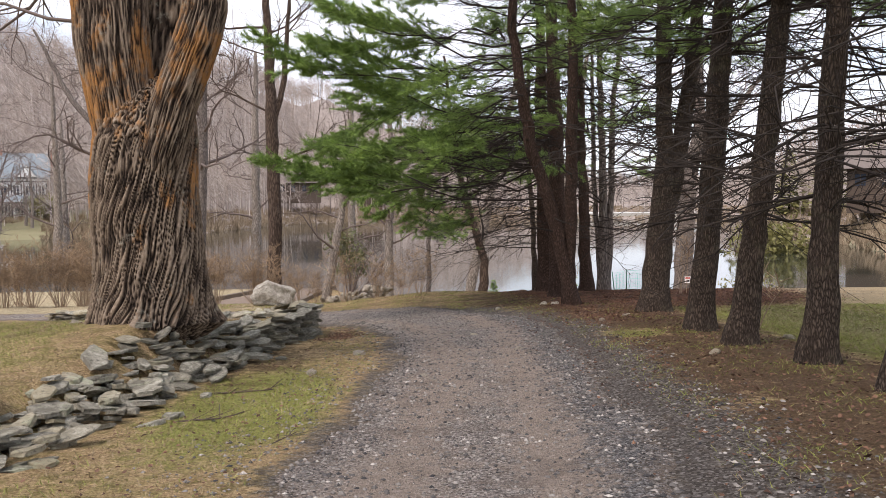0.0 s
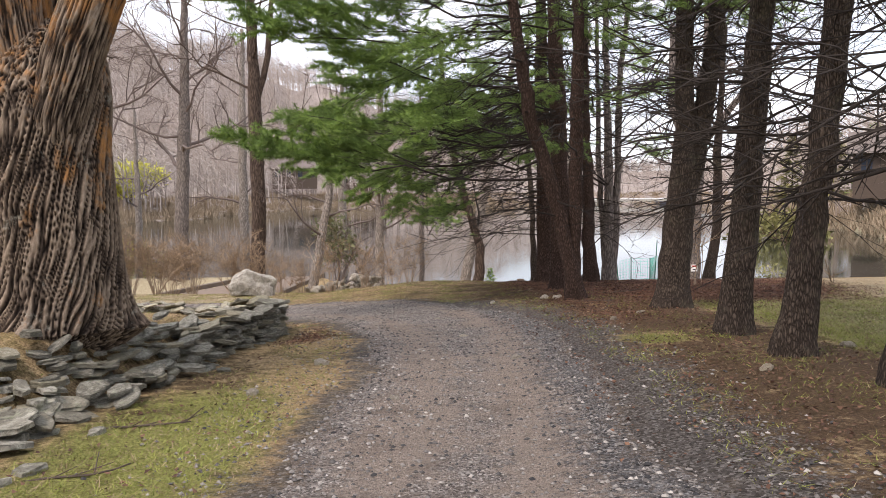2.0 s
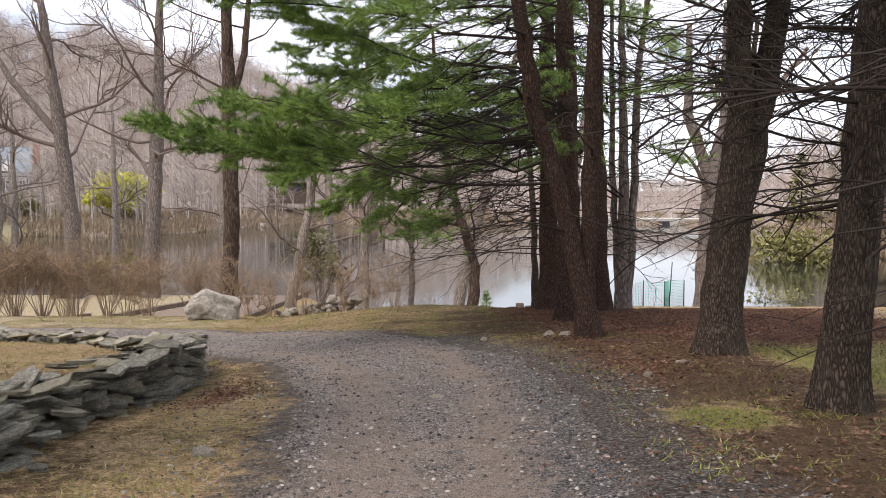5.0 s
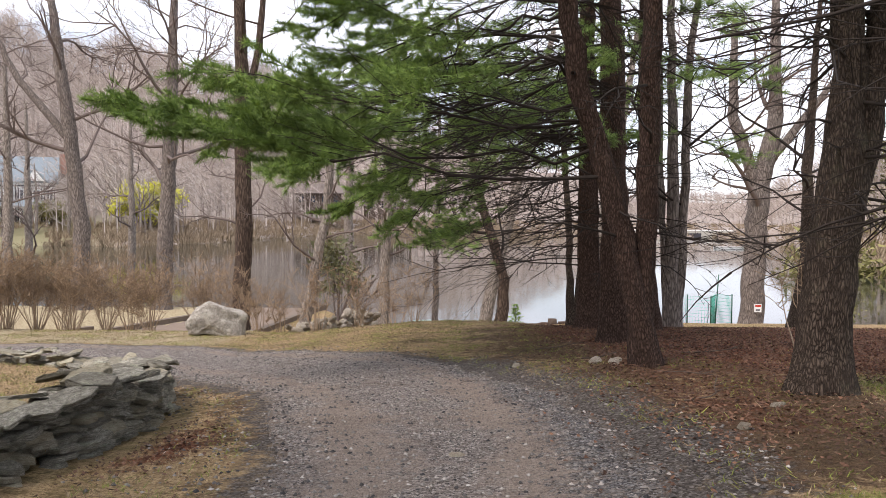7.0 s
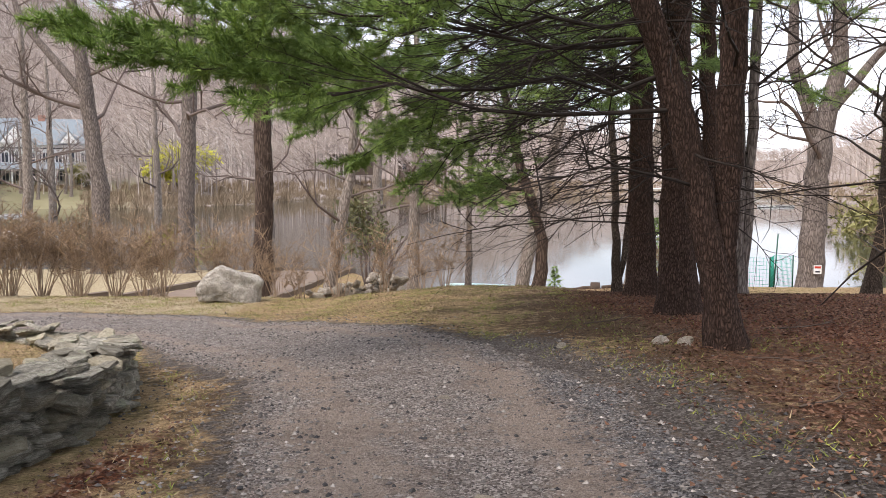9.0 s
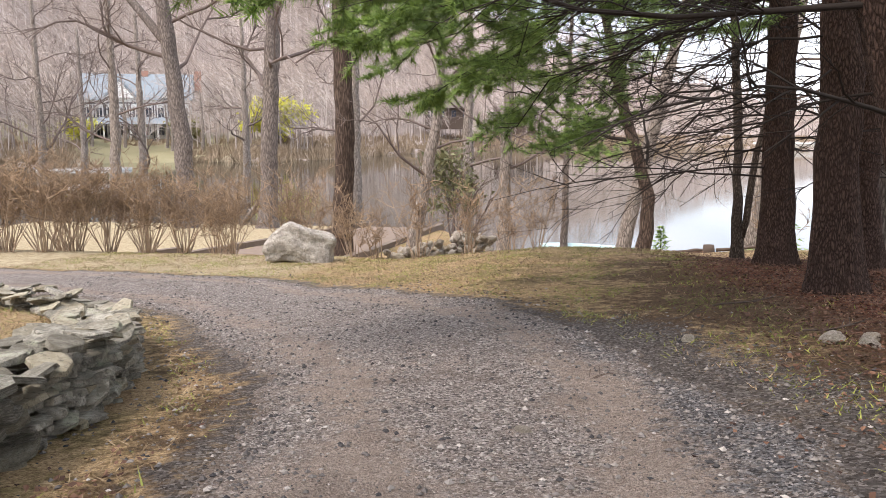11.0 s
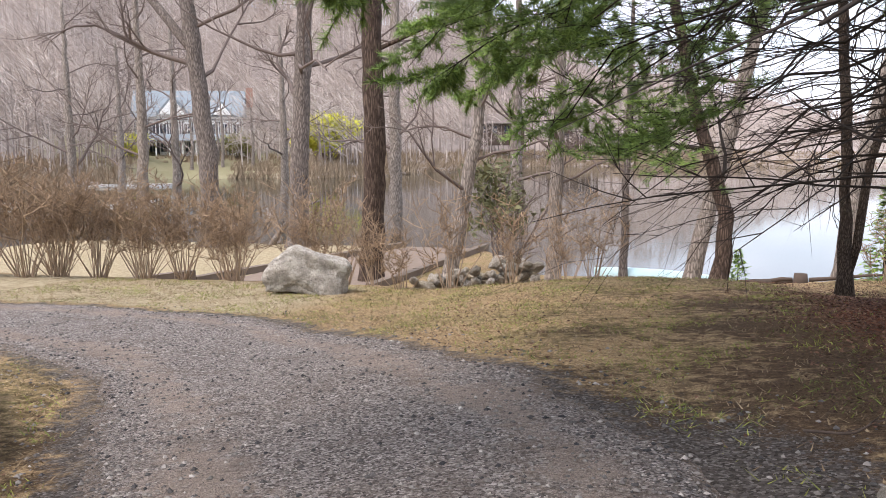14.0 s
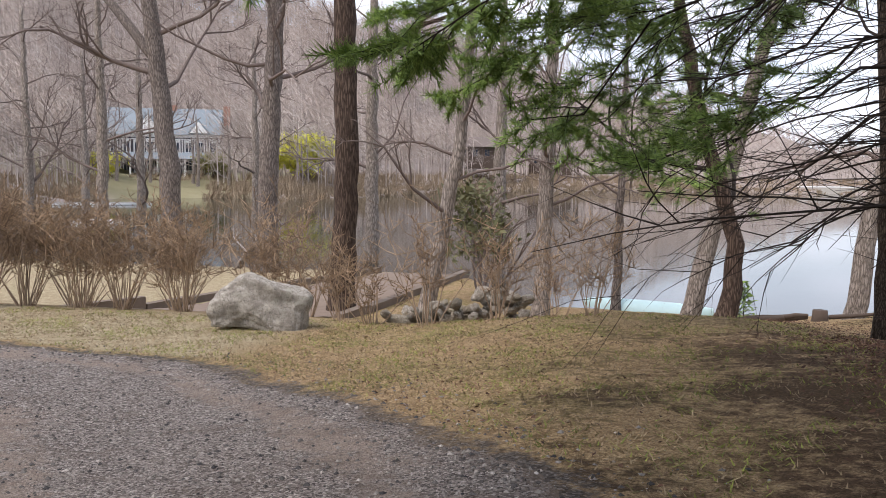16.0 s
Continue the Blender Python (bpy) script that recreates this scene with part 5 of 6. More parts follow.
# ---- buildings across the lake ----
WHITE = plain("white_render", (0.78, 0.78, 0.76), 0.6, 0.1)
TIMBER = plain("dark_timber", (0.05, 0.05, 0.06), 0.7)
ROOF = plain("slate_roof", (0.2, 0.235, 0.26), 0.6, 0.25, 1.5)
BRICK = plain("chimney_brick", (0.36, 0.2, 0.15), 0.85)
BROWN = plain("brown_siding", (0.09, 0.065, 0.05), 0.8)
BROWN_ROOF = plain("brown_roof", (0.16, 0.13, 0.115), 0.85)
PANE = plain("window_glass", (0.04, 0.05, 0.07), 0.1, 0.1)
DOCK = plain("weathered_plank", (0.42, 0.4, 0.37), 0.8)
PALE_STONE = plain("pale_masonry", (0.45, 0.42, 0.37), 0.85, 0.25, 0.6)


def gable(m, x0, x1, y0, y1, z0, z1):
    """A roof with its ridge along x and closed gable ends."""
    n, ym = len(m.v), (y0 + y1) / 2
    m.v += [(x0, y0, z0), (x1, y0, z0), (x1, y1, z0), (x0, y1, z0), (x0, ym, z1), (x1, ym, z1)]
    m.f += [tuple(n + i for i in q) for q in ((0, 1, 5, 4), (2, 3, 4, 5), (0, 4, 3), (1, 2, 5), (0, 3, 2, 1))]


def gable_front(m, x0, x1, y0, y1, z0, z1):
    """A roof with its ridge along y."""
    n, xm = len(m.v), (x0 + x1) / 2
    m.v += [(x0, y0, z0), (x1, y0, z0), (x1, y1, z0), (x0, y1, z0), (xm, y0, z1), (xm, y1, z1)]
    m.f += [tuple(n + i for i in q) for q in ((0, 1, 4), (1, 2, 5, 4), (2, 3, 5), (3, 0, 4, 5), (0, 3, 2, 1))]


def mansion():
    top = empty("house", (-83.5, 162, -0.6), "large white half-timbered house with a blue-grey slate roof", "house")
    top.rotation_euler[2] = radians(24)

    def box(name, mat, *b, parent=top, label=""):
        m = Mesh()
        m.box(*b)
        return part(name, m, mat, parent, label, shade=False)

    body = box("wall", WHITE, -9.5, 9.5, 0, 9, -1.5, 7.4)
    box("wall", WHITE, -5.2, 0.2, -1.6, 0.02, -1.5, 7.9, label="white projecting bay")
    m = Mesh()
    gable(m, -10.2, 10.2, -0.6, 9.6, 7.4, 12.4)
    part("roof", m, ROOF, top, shade=False)
    for x0, x1, y0 in ((-5.6, 0.6, -2.1), (4.2, 8.2, -1.0)):
        m = Mesh()
        gable_front(m, x0, x1, y0, 6, 7.7, 11.2 if x0 < 0 else 10.2)
        part("roof", m, ROOF, top, shade=False)
    for x0, x1, y0, z1 in ((-5.0, 0.0, -2.13, 10.7), (4.6, 7.8, -1.03, 9.8)):
        m, n = Mesh(), 0
        m.v = [(x0, y0, 7.72), (x1, y0, 7.72), ((x0 + x1) / 2, y0, z1), (x0, y0 - 0.12, 7.72), (x1, y0 - 0.12, 7.72), ((x0 + x1) / 2, y0 - 0.12, z1)]
        m.f = [(3, 4, 5), (0, 2, 1), (0, 1, 4, 3), (1, 2, 5, 4), (2, 0, 3, 5)]
        part("gable", m, WHITE, top, shade=False)
    for x in (-3.2, 6.4):
        box("chimney", BRICK, x + 4, x + 5.2, 4, 5.2, 9, 13)
    for z in (1.0, 4.3):
        for x in np.arange(-8.6, 8.7, 2.15):
            y = -1.62 if -5.2 < x < 0.2 else -0.02
            win = box("window", PANE, x - 0.5, x + 0.5, y - 0.06, y + 0.02, z, z + 1.7)
            box("window_frame", WHITE, x - 0.05, x + 0.05, y - 0.1, y - 0.06, z, z + 1.7, parent=win)
            for off in (-0.85, 0.85):
                box("timber", TIMBER, x + off - 0.11, x + off + 0.11, y - 0.08, y, z - 0.8, z + 2.2)
    for z in (0.0, 3.4, 6.7):
        box("timber", TIMBER, -9.5, 9.5, -0.07, -0.004, z, z + 0.22)
        box("timber", TIMBER, -5.2, 0.2, -1.69, -1.604, z, z + 0.22)
    m = Mesh()
    gable(m, -10.4, 9.0, -5.6, 0.4, 3.0, 4.2)
    part("porch_roof", m, ROOF, top, shade=False)
    for x in np.arange(-9.8, 8.9, 2.3):
        box("porch_post", WHITE, x - 0.13, x + 0.13, -5.1, -4.8, -1.6, 3.0)
    box("porch_floor", DOCK, -10.4, 9.0, -5.4, 0, -1.75, -1.5)
    for x in np.arange(-9.6, 8.4, 2.3):
        box("skirt_panel", WHITE, x, x + 2.0, -5.45, -5.35, -3.4, -1.75)


mansion()


def lodge(x, y, z, turn, w, d, h, wall, roof, label, trim=None):
    top = empty("house", (x, y, z), label, "house")
    top.rotation_euler[2] = radians(turn)
    m = Mesh()
    m.box(-w / 2, w / 2, 0, d, -2, h)
    part("wall", m, wall, top, shade=False)
    m = Mesh()
    gable(m, -w / 2 - 0.7, w / 2 + 0.7, -1.0, d + 0.8, h, h + 2.6)
    part("roof", m, roof, top, shade=False)
    for k in range(4):
        xx = -w / 2 + w * (k + 0.5) / 4
        m = Mesh()
        m.box(xx - 0.55, xx + 0.55, -0.06, 0.02, h * 0.35, h * 0.8)
        win = part("window", m, PANE, top, shade=False)
        m = Mesh()
        m.box(xx - 0.05, xx + 0.05, -0.1, -0.06, h * 0.35, h * 0.8)
        m.box(xx - 0.6, xx + 0.6, -0.1, -0.06, h * 0.56, h * 0.58)
        part("window_frame", m, trim or wall, win, shade=False)


lodge(51, 95, 1.6, -28, 11, 8, 3.0, BROWN, BROWN_ROOF, "dark brown lodge with a low pitched roof on the far bank")
lodge(-70, 86, 0.2, 40, 9, 7, 4.2, WHITE, ROOF, "white and blue lakeside house with tall windows")
lodge(-22, 262, 2.0, 5, 14, 8, 3.5, BROWN, BROWN_ROOF, "low brown house across the lake")
lodge(-38, 236, 3.5, 10, 12, 8, 3.5, BROWN, BROWN_ROOF, "low brown house across the lake")


def dock(x, y, turn, w, d, label):
    top = empty("floating_dock", (x, y, LAKE), label, "dock", "docks on the lake")
    top.rotation_euler[2] = radians(turn)
    n = max(4, int(w / 0.5))
    for i in range(n):
        m = Mesh()
        m.box(-w / 2 + w * i / n + 0.02, -w / 2 + w * (i + 1) / n - 0.02, -d / 2, d / 2, 0.28, 0.36)
        part("plank", m, DOCK, top, shade=False)
    for yy in (-d / 2 + 0.2, d / 2 - 0.2):
        m = Mesh()
        m.tube([(-w / 2, yy, 0.12), (w / 2, yy, 0.12)], [0.18, 0.18], 8)
        part("float", m, WHITE, top)


dock(43, 147, 3, 5, 2, "weathered plank dock floating on the lake")
dock(-40.5, 78, 10, 3.4, 2, "white swimming dock floating on the lake")
dock(-62, 111, 28, 11, 1.5, "long white dock along the far shore")
dock(-50, 73.5, 20, 4, 2, "white swimming dock floating on the lake")

m = Mesh()
m.box(-26, 26, -1.2, 1.2, -1, 1.5)
bridge = empty("causeway", (64, 236, LAKE), "pale stone causeway with a dark culvert at the lake's end", "causeway")
bridge.rotation_euler[2] = radians(-14)
part("wall", m, PALE_STONE, bridge, shade=False)
# No opening is cut: a dark slab on the face stands for its shade.
m = Mesh()
m.box(-5, -1.5, -1.26, -1.204, -0.2, 0.9)
part("culvert", m, TIMBER, bridge, "dark culvert mouth", shade=False)
m = Mesh()
m.box(-26, 26, -1.3, 1.3, 1.5, 1.75)
part("coping", m, WHITE, bridge, shade=False)

# ---- lower lawn and shore ----
EDGING = plain("old_timber_edging", (0.17, 0.13, 0.1), 0.9, 0.4, 3)
RAMP = plain("ramp_earth", (0.2, 0.15, 0.115), 0.95, 0.3, 4)


def low_wall(pts, label):
    x, y = pts[0]
    top = empty("low_wall", (x, y, stand(x, y, 0)), label, "low wall", "edging of the ramp")
    for (ax, ay), (bx, by) in zip(pts, pts[1:]):
        n = max(1, int(math.hypot(bx - ax, by - ay) / 1.3))
        for i in range(n):
            px, py = ax + (bx - ax) * (i + 0.5) / n, ay + (by - ay) * (i + 0.5) / n
            m = Mesh()
            ln = math.hypot(bx - ax, by - ay) / n
            m.box(-ln / 2 + 0.01, ln / 2 - 0.01, -0.13, 0.13, -0.3, 0.2)
            ob = part("timber", m, EDGING, top, shade=False)
            ob.matrix_basis = Matrix.Translation(-top.location) @ pose(px, py, stand(px, py, 0), 0, 0, math.degrees(math.atan2(by - ay, bx - ax)))


low_wall([(-14.2, 37.4), (-13.0, 39.7), (-12.2, 42.8), (-9.6, 50.5)], "low dark timber edging beside the earth ramp")
low_wall([(-7.4, 39.5), (-7.0, 43.0), (-6.2, 50.5)], "low dark timber edging beside the earth ramp")
RAMP_LINE = [(-13.8, 37.2), (-12.7, 39.7), (-11.9, 42.8), (-9.3, 50.5), (-6.5, 50.5), (-7.3, 43.0), (-7.7, 39.5), (-9, 37.2)]
grid_sheet("path", np.arange(-14.5, -5.5, 0.3), np.arange(37, 51, 0.3), lambda x, y: ground_height(x, y) + 0.03, lambda x, y: edge(RAMP_LINE, x, y) < 0.1, {}, RAMP, "brown earth ramp down to the lake", "path")

NET = plain("green_net", (0.03, 0.3, 0.22), 0.6)
POST = plain("green_post", (0.02, 0.09, 0.06), 0.6)
fence = empty("garden_net", (8.7, 38.3, stand(8.7, 38.3, 0)), "green netting on thin posts near the water", "net fence")
FENCE = [(8.2, 37.2), (9.0, 38.6), (9.7, 38.2), (10.2, 39.4), (10.6, 38.8)]
for i, (x, y) in enumerate(FENCE):
    m = Mesh()
    m.tube([(x - 9.3, y - 38.3, -0.1), (x - 9.3 + (-0.12 if i == 0 else 0.1 * (i == 3)), y - 38.3, 1.05 if i != 3 else 1.7)], [0.025, 0.02], 6)
    part("post", m, POST, fence)
for (ax, ay), (bx, by) in zip(FENCE, FENCE[1:]):
    m = Mesh()
    k = 8 if ax < 9.6 else 15
    for i in range(k + 1):
        f = i / k
        m.tube([(ax + (bx - ax) * f - 9.3, ay + (by - ay) * f - 38.3, 0.0), (ax + (bx - ax) * f - 9.3, ay + (by - ay) * f - 38.3, 1.0)], [0.006, 0.006], 3)
    for z in np.linspace(0.05, 1.0, 9):
        m.tube([(ax - 9.3, ay - 38.3, z), (bx - 9.3, by - 38.3, z)], [0.006, 0.006], 3)
    part("net", m, NET, fence)

SIGN_RED = plain("sign_red", (0.5, 0.05, 0.03), 0.5)
sign = empty("tree_sign", (13.0, 45.02, -2.75), "small white sign with a red top on the grey trunk", "sign")
for name, mat, b in (("board", WHITE, (-0.15, 0.15, -0.02, 0.0, -0.17, 0.17)), ("band", SIGN_RED, (-0.12, 0.12, -0.028, -0.021, 0.05, 0.13)), ("lettering", TIMBER, (-0.09, 0.09, -0.028, -0.021, -0.11, -0.05))):
    m = Mesh()
    m.box(*b)
    part(name, m, mat, sign, shade=False)

CANOE = plain("pale_turquoise_hull", (0.5, 0.68, 0.68), 0.45, 0.08)
m = Mesh()
for i in range(17):
    f = i / 16 * 2 - 1
    wd, ht = 0.42 * (1 - abs(f) ** 2.2) + 0.02, 0.32 * (1 - 0.25 * abs(f) ** 3)
    for k in range(9):
        a = math.pi * k / 8
        m.v.append((f * 1.9, -math.cos(a) * wd, math.sin(a) * ht))
for i in range(16):
    for k in range(8):
        a = i * 9 + k
        m.f.append((a, a + 9, a + 10, a + 1))
ob = tagged(new("canoe", m.data("canoe", CANOE)), "pale turquoise canoe lying upturned on the shore", "canoe")
ob.matrix_world = pose(0.3, 44.2, stand(0.3, 44.2, 0.02), 0, 0, -18)

WEATHERED = plain("weathered_wood", (0.085, 0.062, 0.048), 0.9)
m = Mesh()
trunk_mesh(m, [Vector((0, 0, z)) for z in (-0.1, 0.1, 0.3, 0.45)], [0.17, 0.16, 0.15, 0.14], 14, 0.5, 0.2, random.Random(4))
ob = tagged(new("tree_stump", m.data("tree_stump", WEATHERED)), "short dark tree stump near the shore", "stump")
ob.location = (3.6, 37.4, stand(3.6, 37.4, 0.2))
r = random.Random(9)
for x, y, turn, ln, rad in ((2.9, 38.6, 10, 2.0, 0.12), (3.4, 39.2, -20, 1.6, 0.1), (4.9, 37.9, 14, 2.2, 0.055), (1.5, 21.6, -30, 0.7, 0.011), (2.6, 20.7, 15, 0.6, 0.012), (3.4, 18.9, -20, 0.8, 0.01), (3.2, 17.0, 24, 0.9, 0.009), (-2.3, 7.9, 60, 0.8, 0.012), (-2.15, 9.2, 20, 0.7, 0.014), (-1.3, 6.9, 75, 0.5, 0.008), (2.2, 22.4, 8, 0.8, 0.012), (4.4, 21.4, -12, 1.0, 0.014), (0.6, 19.4, 40, 0.35, 0.008)):
    m = Mesh()
    pts = wander((-ln / 2, 0, 0), (1, 0, 0), ln, 6, r, 0.24)
    for p in pts:
        p.z = abs(p.z) * 0.3 + rad * 0.8
    m.tube(pts, [rad * (1 - 0.09 * i) for i in range(7)], 6)
    if rad < 0.03:
        for _ in range(4):
            q, _r = along_line(pts, [rad] * 7, r.uniform(0.3, 0.95))
            m.tube([q, q + Vector((r.uniform(0.05, 0.2), r.uniform(-0.2, 0.2), r.uniform(0, 0.08)))], [rad * 0.5, rad * 0.25], 4)
    ob = tagged(new("fallen_branch" if rad < 0.05 else "log", m.data("fallen_branch", WEATHERED)), "weathered fallen branch lying on the ground" if rad < 0.05 else "weathered log lying by the shore", "branch" if rad < 0.05 else "log")
    ob.matrix_world = pose(x, y, stand(x, y, 0.0), 0, 0, turn)


# ---- small stuff in great number ----
def scatter(name, pts, faces, material, label, category):
    me = bpy.data.meshes.new(name)
    me.from_pydata(pts.tolist(), [], faces.tolist())
    me.materials.append(material)
    return tagged(new(name, me), label, category, kind="stuff")


def spots(rs, count, x0, x1, y0, y1, chance):
    x, y = rs.uniform(x0, x1, count), rs.uniform(y0, y1, count)
    ok = rs.random(count) < chance(x, y)
    return x[ok], y[ok]


def surface(x, y):
    return np.where(road_side(x, y) < 0.1, road_height(x, y), ground_height(x, y))


def blades(name, count, chance, material, label, tall, seed, area=(-16, 9, 1.5, 36)):
    rs = np.random.RandomState(seed)
    x, y = spots(rs, count, *area, chance)
    n = len(x)
    z = ground_height(x, y) - 0.005
    a, h = rs.uniform(0, 6.3, n), rs.uniform(0.5, 1.3, n) * tall
    wdt = 0.0025 + 0.0002 * np.maximum(y, 4)
    lean = rs.normal(0, 1.3, (n, 2)) * h[:, None]
    p = np.stack([x, y, z], 1)
    s = np.stack([np.cos(a) * wdt, np.sin(a) * wdt, 0 * a], 1)
    tip = p + np.stack([lean[:, 0], lean[:, 1], h], 1)
    scatter(name, np.stack([p - s, p + s, tip], 1).reshape(-1, 3), np.arange(3 * n).reshape(-1, 3), material, label, "grass")


def off_road(x, y):
    return smooth(-0.02, 0.35, road_side(x, y)) * (1 - 0.9 * litter_mask(x, y)) * (edge(WALL, x, y, False) > 0.25)


blades("dry_grass", 720000, lambda x, y: off_road(x, y) * (0.5 - 0.46 * dirt_mask(x, y)) * np.clip(1.4 - y / 40, 0.3, 1), STRAW, "short dry straw-coloured grass", 0.036, 1, (-12, 9, 2, 34))
blades("green_grass", 700000, lambda x, y: off_road(x, y) * np.clip(green_mask(x, y) - 0.22 + 0.35 * ripple(x, y, 2.2), 0, 1), GRASS, "patches of short fresh green grass", 0.038, 2, (-12, 10, 2, 34))


def leaves(count, chance, seed, size, area):
    rs = np.random.RandomState(seed)
    x, y = spots(rs, count, *area, chance)
    n = len(x)
    z = surface(x, y) + rs.uniform(0.004, 0.03, n)
    a, s = rs.uniform(0, 6.3, n), size * rs.uniform(0.6, 1.4, n)
    c, d = np.cos(a) * s, np.sin(a) * s
    lift = rs.uniform(-0.2, 0.9, (n, 4)) * s[:, None]
    p = np.stack([x, y, z], 1)
    q = [p + np.stack(v, 1) for v in ((c, d, lift[:, 0]), (-d * 0.6, c * 0.6, lift[:, 1]), (-c, -d, lift[:, 2]), (d * 0.6, -c * 0.6, lift[:, 3]))]
    k = np.arange(n)[:, None] * 4
    return np.stack(q, 1).reshape(-1, 3), np.concatenate([k + [0, 1, 2], k + [0, 2, 3]])


pts, faces = leaves(330000, lambda x, y: np.clip(litter_mask(x, y) * 0.9 + (0.014 + 0.05 * smooth(-0.4, -1.2, x) * smooth(-3.2, -2.6, x)) * off_road(x, y) + 0.2 * smooth(1.0, 2.6, x) * smooth(5.2, 4.4, x - 2.0 * smooth(17, 22, y)) * (np.hypot(x - 2.75, y - 13.5) > 0.6), 0, 1), 3, 0.019, (-5, 12, 2, 36))
scatter("dead_leaves", pts, faces, DEAD, "brown dead leaves strewn over the ground", "leaves")


def pebbles(name, count, chance, seed, lo, hi, area, label):
    rs = np.random.RandomState(seed)
    x, y = spots(rs, count, *area, chance)
    n = len(x)
    s = lo + (hi - lo) * rs.random(n) ** 3
    z = surface(x, y) + s * 0.2
    a = rs.uniform(0, 6.3, n)
    d = np.array([(1, 0, 0), (0, 1, 0), (-1, 0, 0), (0, -1, 0), (0, 0, 0.6), (0, 0, -0.6)])
    v = d[None] * s[:, None, None] * rs.uniform(0.6, 1.3, (n, 6, 1))
    ca, sa = np.cos(a)[:, None], np.sin(a)[:, None]
    v = np.stack([v[..., 0] * ca - v[..., 1] * sa, v[..., 0] * sa + v[..., 1] * ca, v[..., 2]], -1) + np.stack([x, y, z], 1)[:, None]
    f = np.array([(0, 1, 4), (1, 2, 4), (2, 3, 4), (3, 0, 4), (1, 0, 5), (2, 1, 5), (3, 2, 5), (0, 3, 5)])
    scatter(name, v.reshape(-1, 3), (np.arange(n)[:, None, None] * 6 + f).reshape(-1, 3), PEBBLES, label, "gravel")


g = Graph("gravel_stone", 0.85, 0.3)
PEBBLES = g.done(g.ramp(g.island(), (0.0, (0.028, 0.027, 0.028)), (0.45, (0.12, 0.107, 0.098)), (0.9, (0.25, 0.225, 0.2)), (1.0, (0.42, 0.38, 0.34))))
pebbles("gravel_stones", 230000, lambda x, y: (smooth(0.1, -0.1, road_side(x, y)) * (0.35 + 0.4 * smooth(-0.9, -0.2, edge(ROAD, x, y)) + 0.2 * ripple(x, y, 2.5)) + 0.35 * smooth(-0.1, 0.05, road_side(x, y)) * smooth(1.5, 0.0, road_side(x, y))) * np.clip(1.3 - y / 30, 0.25, 1), 4, 0.006, 0.027, (-9, 3, 2, 30), "loose grey gravel on the drive")

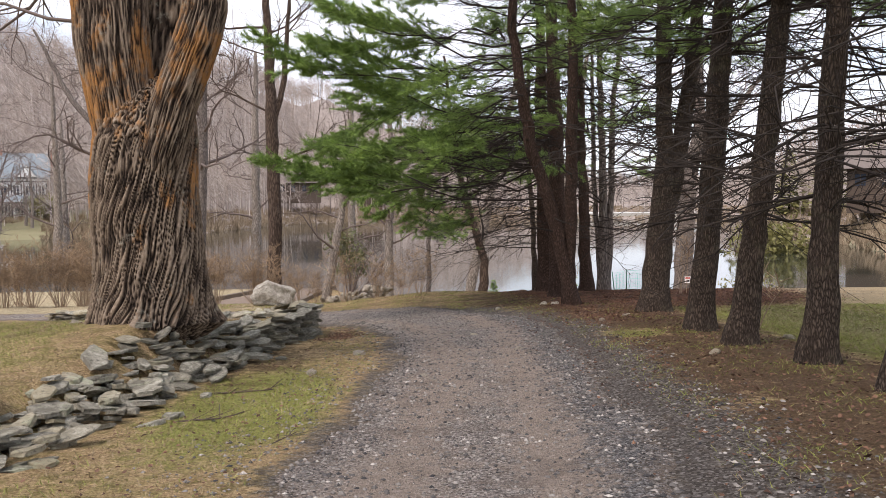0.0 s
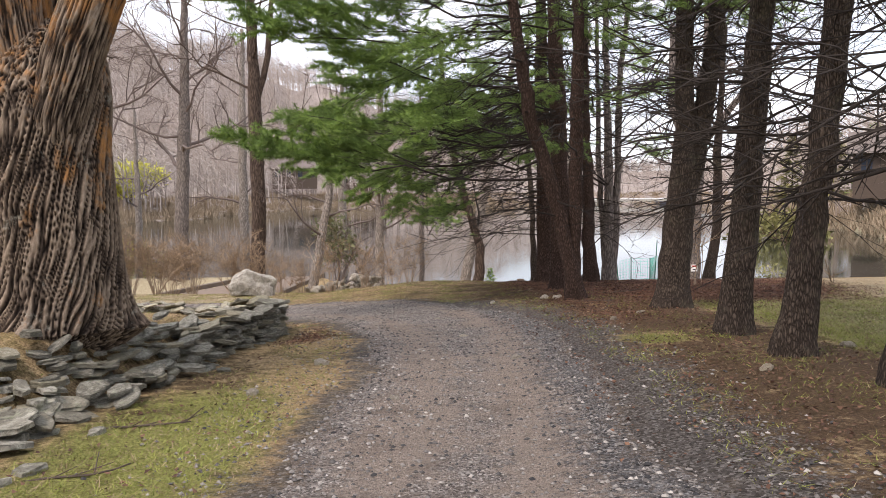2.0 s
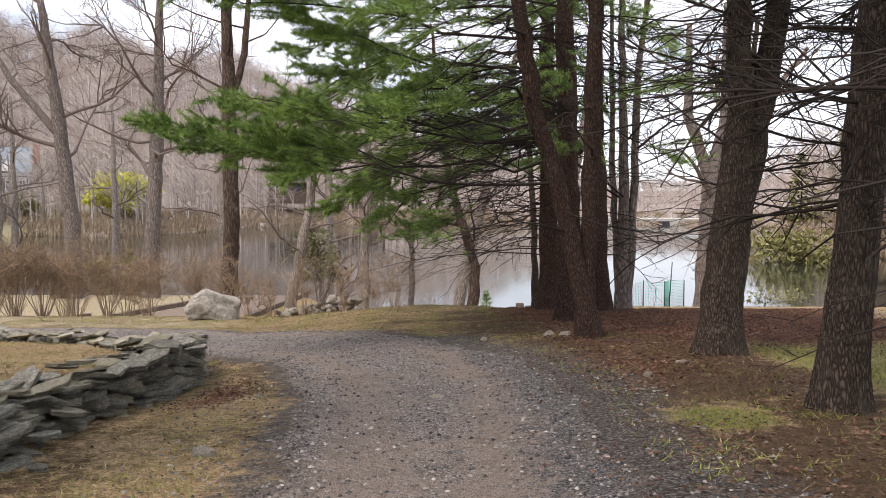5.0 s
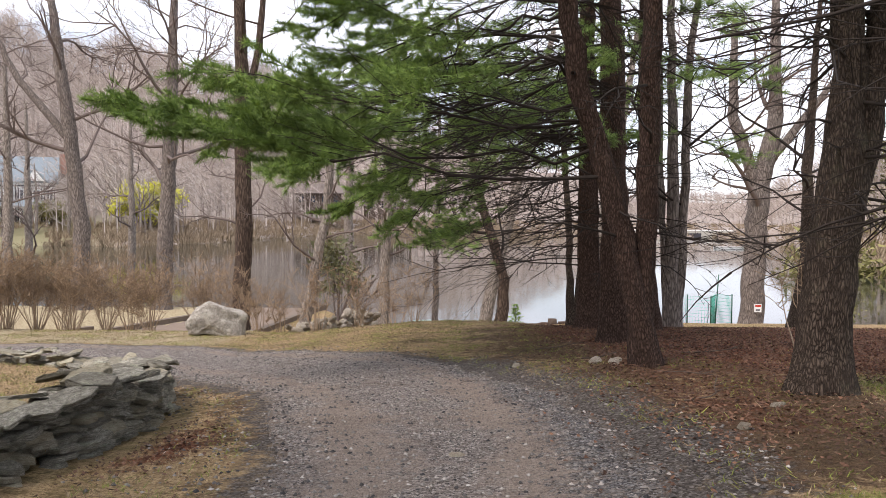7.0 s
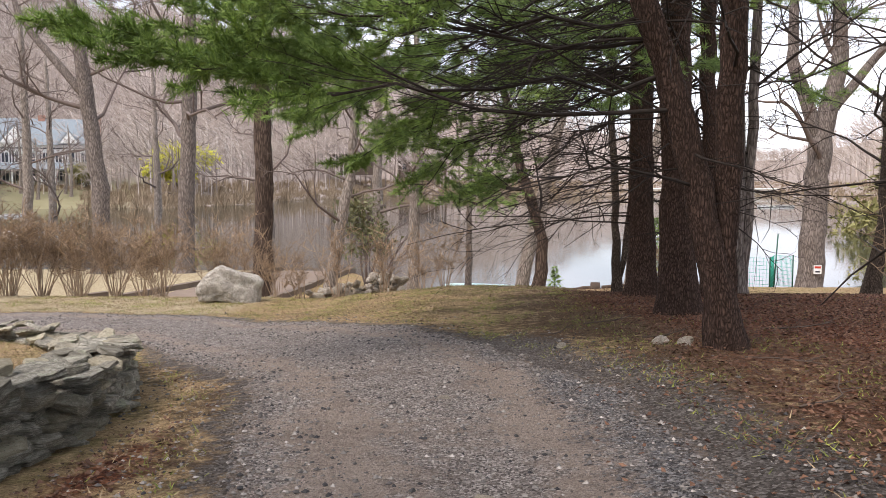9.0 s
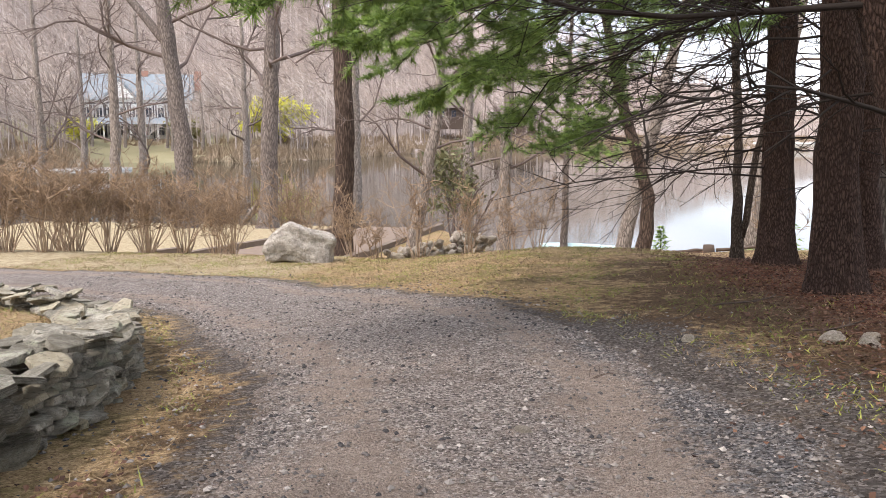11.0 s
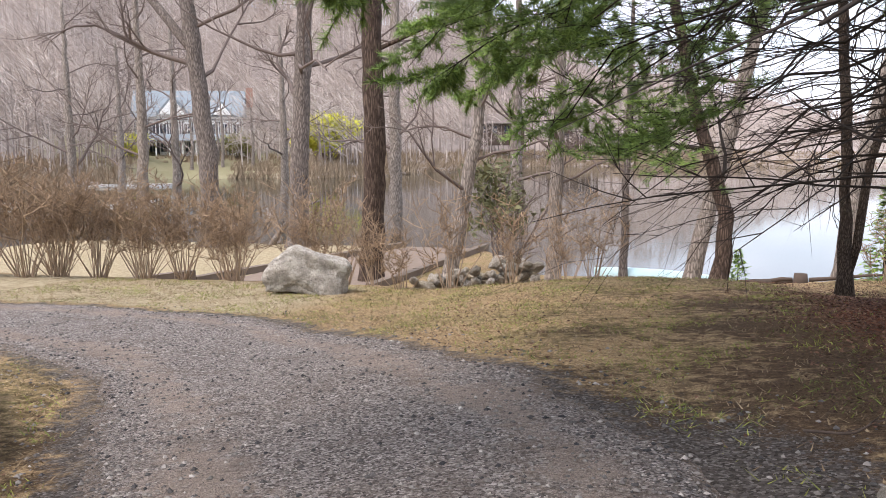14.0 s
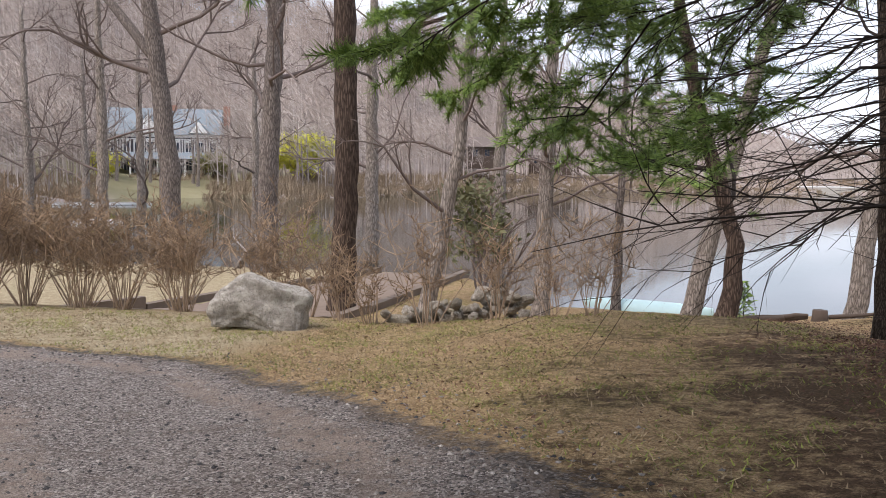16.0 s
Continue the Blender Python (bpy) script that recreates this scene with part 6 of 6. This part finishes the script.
# bare woods on the hills round the lake
rs = np.random.RandomState(12)
tri = []
for az0, az1, count, deep in ((-75, -36, 1500, 120), (-36, -8, 3000, 185), (-8, 20, 1500, 170), (20, 60, 700, 110)):
    az = rs.uniform(az0, az1, count)
    s = np.interp(az, [a for a, _ in SHORE], [b for _, b in SHORE])
    rr = s + 4 + deep * rs.random(count) ** 0.8
    x, y = rr * np.sin(np.radians(az)), rr * np.cos(np.radians(az))
    ok = (np.hypot(x + 83.5, y - 160) > 12) & (np.hypot(x - 47, y - 88) > 11) & (np.hypot(x + 70, y - 86) > 10) & ~((np.abs(x / np.maximum(y, 1) + 0.517) < 0.07) & (rr < 168))
    x, y = x[ok], y[ok]
    n = len(x)
    z = land(x, y) - 0.3
    h = rs.uniform(8, 15, n) * (1 - 0.6 * smooth(2, 7, az[ok]) * smooth(22, 18, az[ok]))
    p = np.stack([x, y, z], 1)
    right = np.stack([y, -x, 0 * x], 1) / np.hypot(x, y)[:, None]
    w = (0.06 + 0.007 * h * rs.random(n))[:, None] * right
    top = p + np.stack([rs.normal(0, 0.5, n), rs.normal(0, 0.5, n), h], 1)
    ahead = np.stack([x, y, 0 * x], 1) / np.hypot(x, y)[:, None]
    back = ahead * (np.abs(w).sum(1, keepdims=True) * 0.6)
    tri += [np.stack([p - w, p + w, top], 1), np.stack([p + w, p + back, top], 1), np.stack([p + back, p - w, top], 1)]
    for b in range(19):
        f = rs.uniform(0.25, 0.98, n)[:, None]
        q = p + (top - p) * f
        a = rs.uniform(0, 6.3, n)
        ln = (h * (1.1 - f[:, 0]) * rs.uniform(0.25, 0.6, n) + 0.6)
        d = np.stack([np.cos(a) * ln, np.sin(a) * ln, ln * rs.uniform(0.2, 1.3, n)], 1)
        t = (0.035 + 0.02 * rs.random(n))[:, None] * np.array([[0, 0, 1.0]]) + right * 0.03
        tri.append(np.stack([q - t, q + t, q + d], 1))
        for c in range(2):
            q2 = q + d * rs.uniform(0.3, 0.9, n)[:, None]
            d2 = d * 0.45 + rs.normal(0, 1, (n, 3)) * ln[:, None] * 0.25
            tri.append(np.stack([q2 - t * 0.7, q2 + t * 0.7, q2 + d2], 1))
tri = np.concatenate(tri).reshape(-1, 3)
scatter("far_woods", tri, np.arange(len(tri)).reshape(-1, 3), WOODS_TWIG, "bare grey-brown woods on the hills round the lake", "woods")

# brush and reeds along the far shores
tri = []
for az0, az1, count, deep in ((-75, -20, 5200, 22), (-20, 20, 5200, 26), (20, 60, 3000, 30)):
    az = rs.uniform(az0, az1, count)
    s = np.interp(az, [a for a, _ in SHORE], [b for _, b in SHORE]) + 3 * np.sin(az * 1.3) + 1.5 * np.sin(az * 3.1)
    rr = s - 1.5 + deep * rs.random(count) ** 1.6
    x, y = rr * np.sin(np.radians(az)), rr * np.cos(np.radians(az))
    ok = ~((np.abs(x / np.maximum(y, 1) + 0.517) < 0.06) & (rr < 170))
    x, y = x[ok], y[ok]
    n = len(x)
    p = np.stack([x, y, land(x, y) - 0.1], 1)
    h = rs.uniform(0.4, 2.2, n) * (1 - 0.6 * smooth(2, 7, az[ok]) * smooth(22, 18, az[ok])) * (0.6 + 0.5 * np.sin(az[ok] * 2.3) ** 2)
    right = np.stack([y, -x, 0 * x], 1) / np.hypot(x, y)[:, None]
    for b in range(9):
        q = p + rs.normal(0, 0.35, (n, 3)) * np.array([1, 1, 0])
        d = np.stack([rs.normal(0, 0.4, n) * h, rs.normal(0, 0.4, n) * h, h * rs.uniform(0.5, 1.1, n)], 1)
        tri.append(np.stack([q - right * 0.07, q + right * 0.07, q + d], 1))
tri = np.concatenate(tri).reshape(-1, 3)
BRUSH = leaf("brush", (0.2, 0.145, 0.095), (0.42, 0.33, 0.23), 0.9)
scatter("shore_brush", tri, np.arange(len(tri)).reshape(-1, 3), BRUSH, "tan and brown brush along the far shore", "brush")
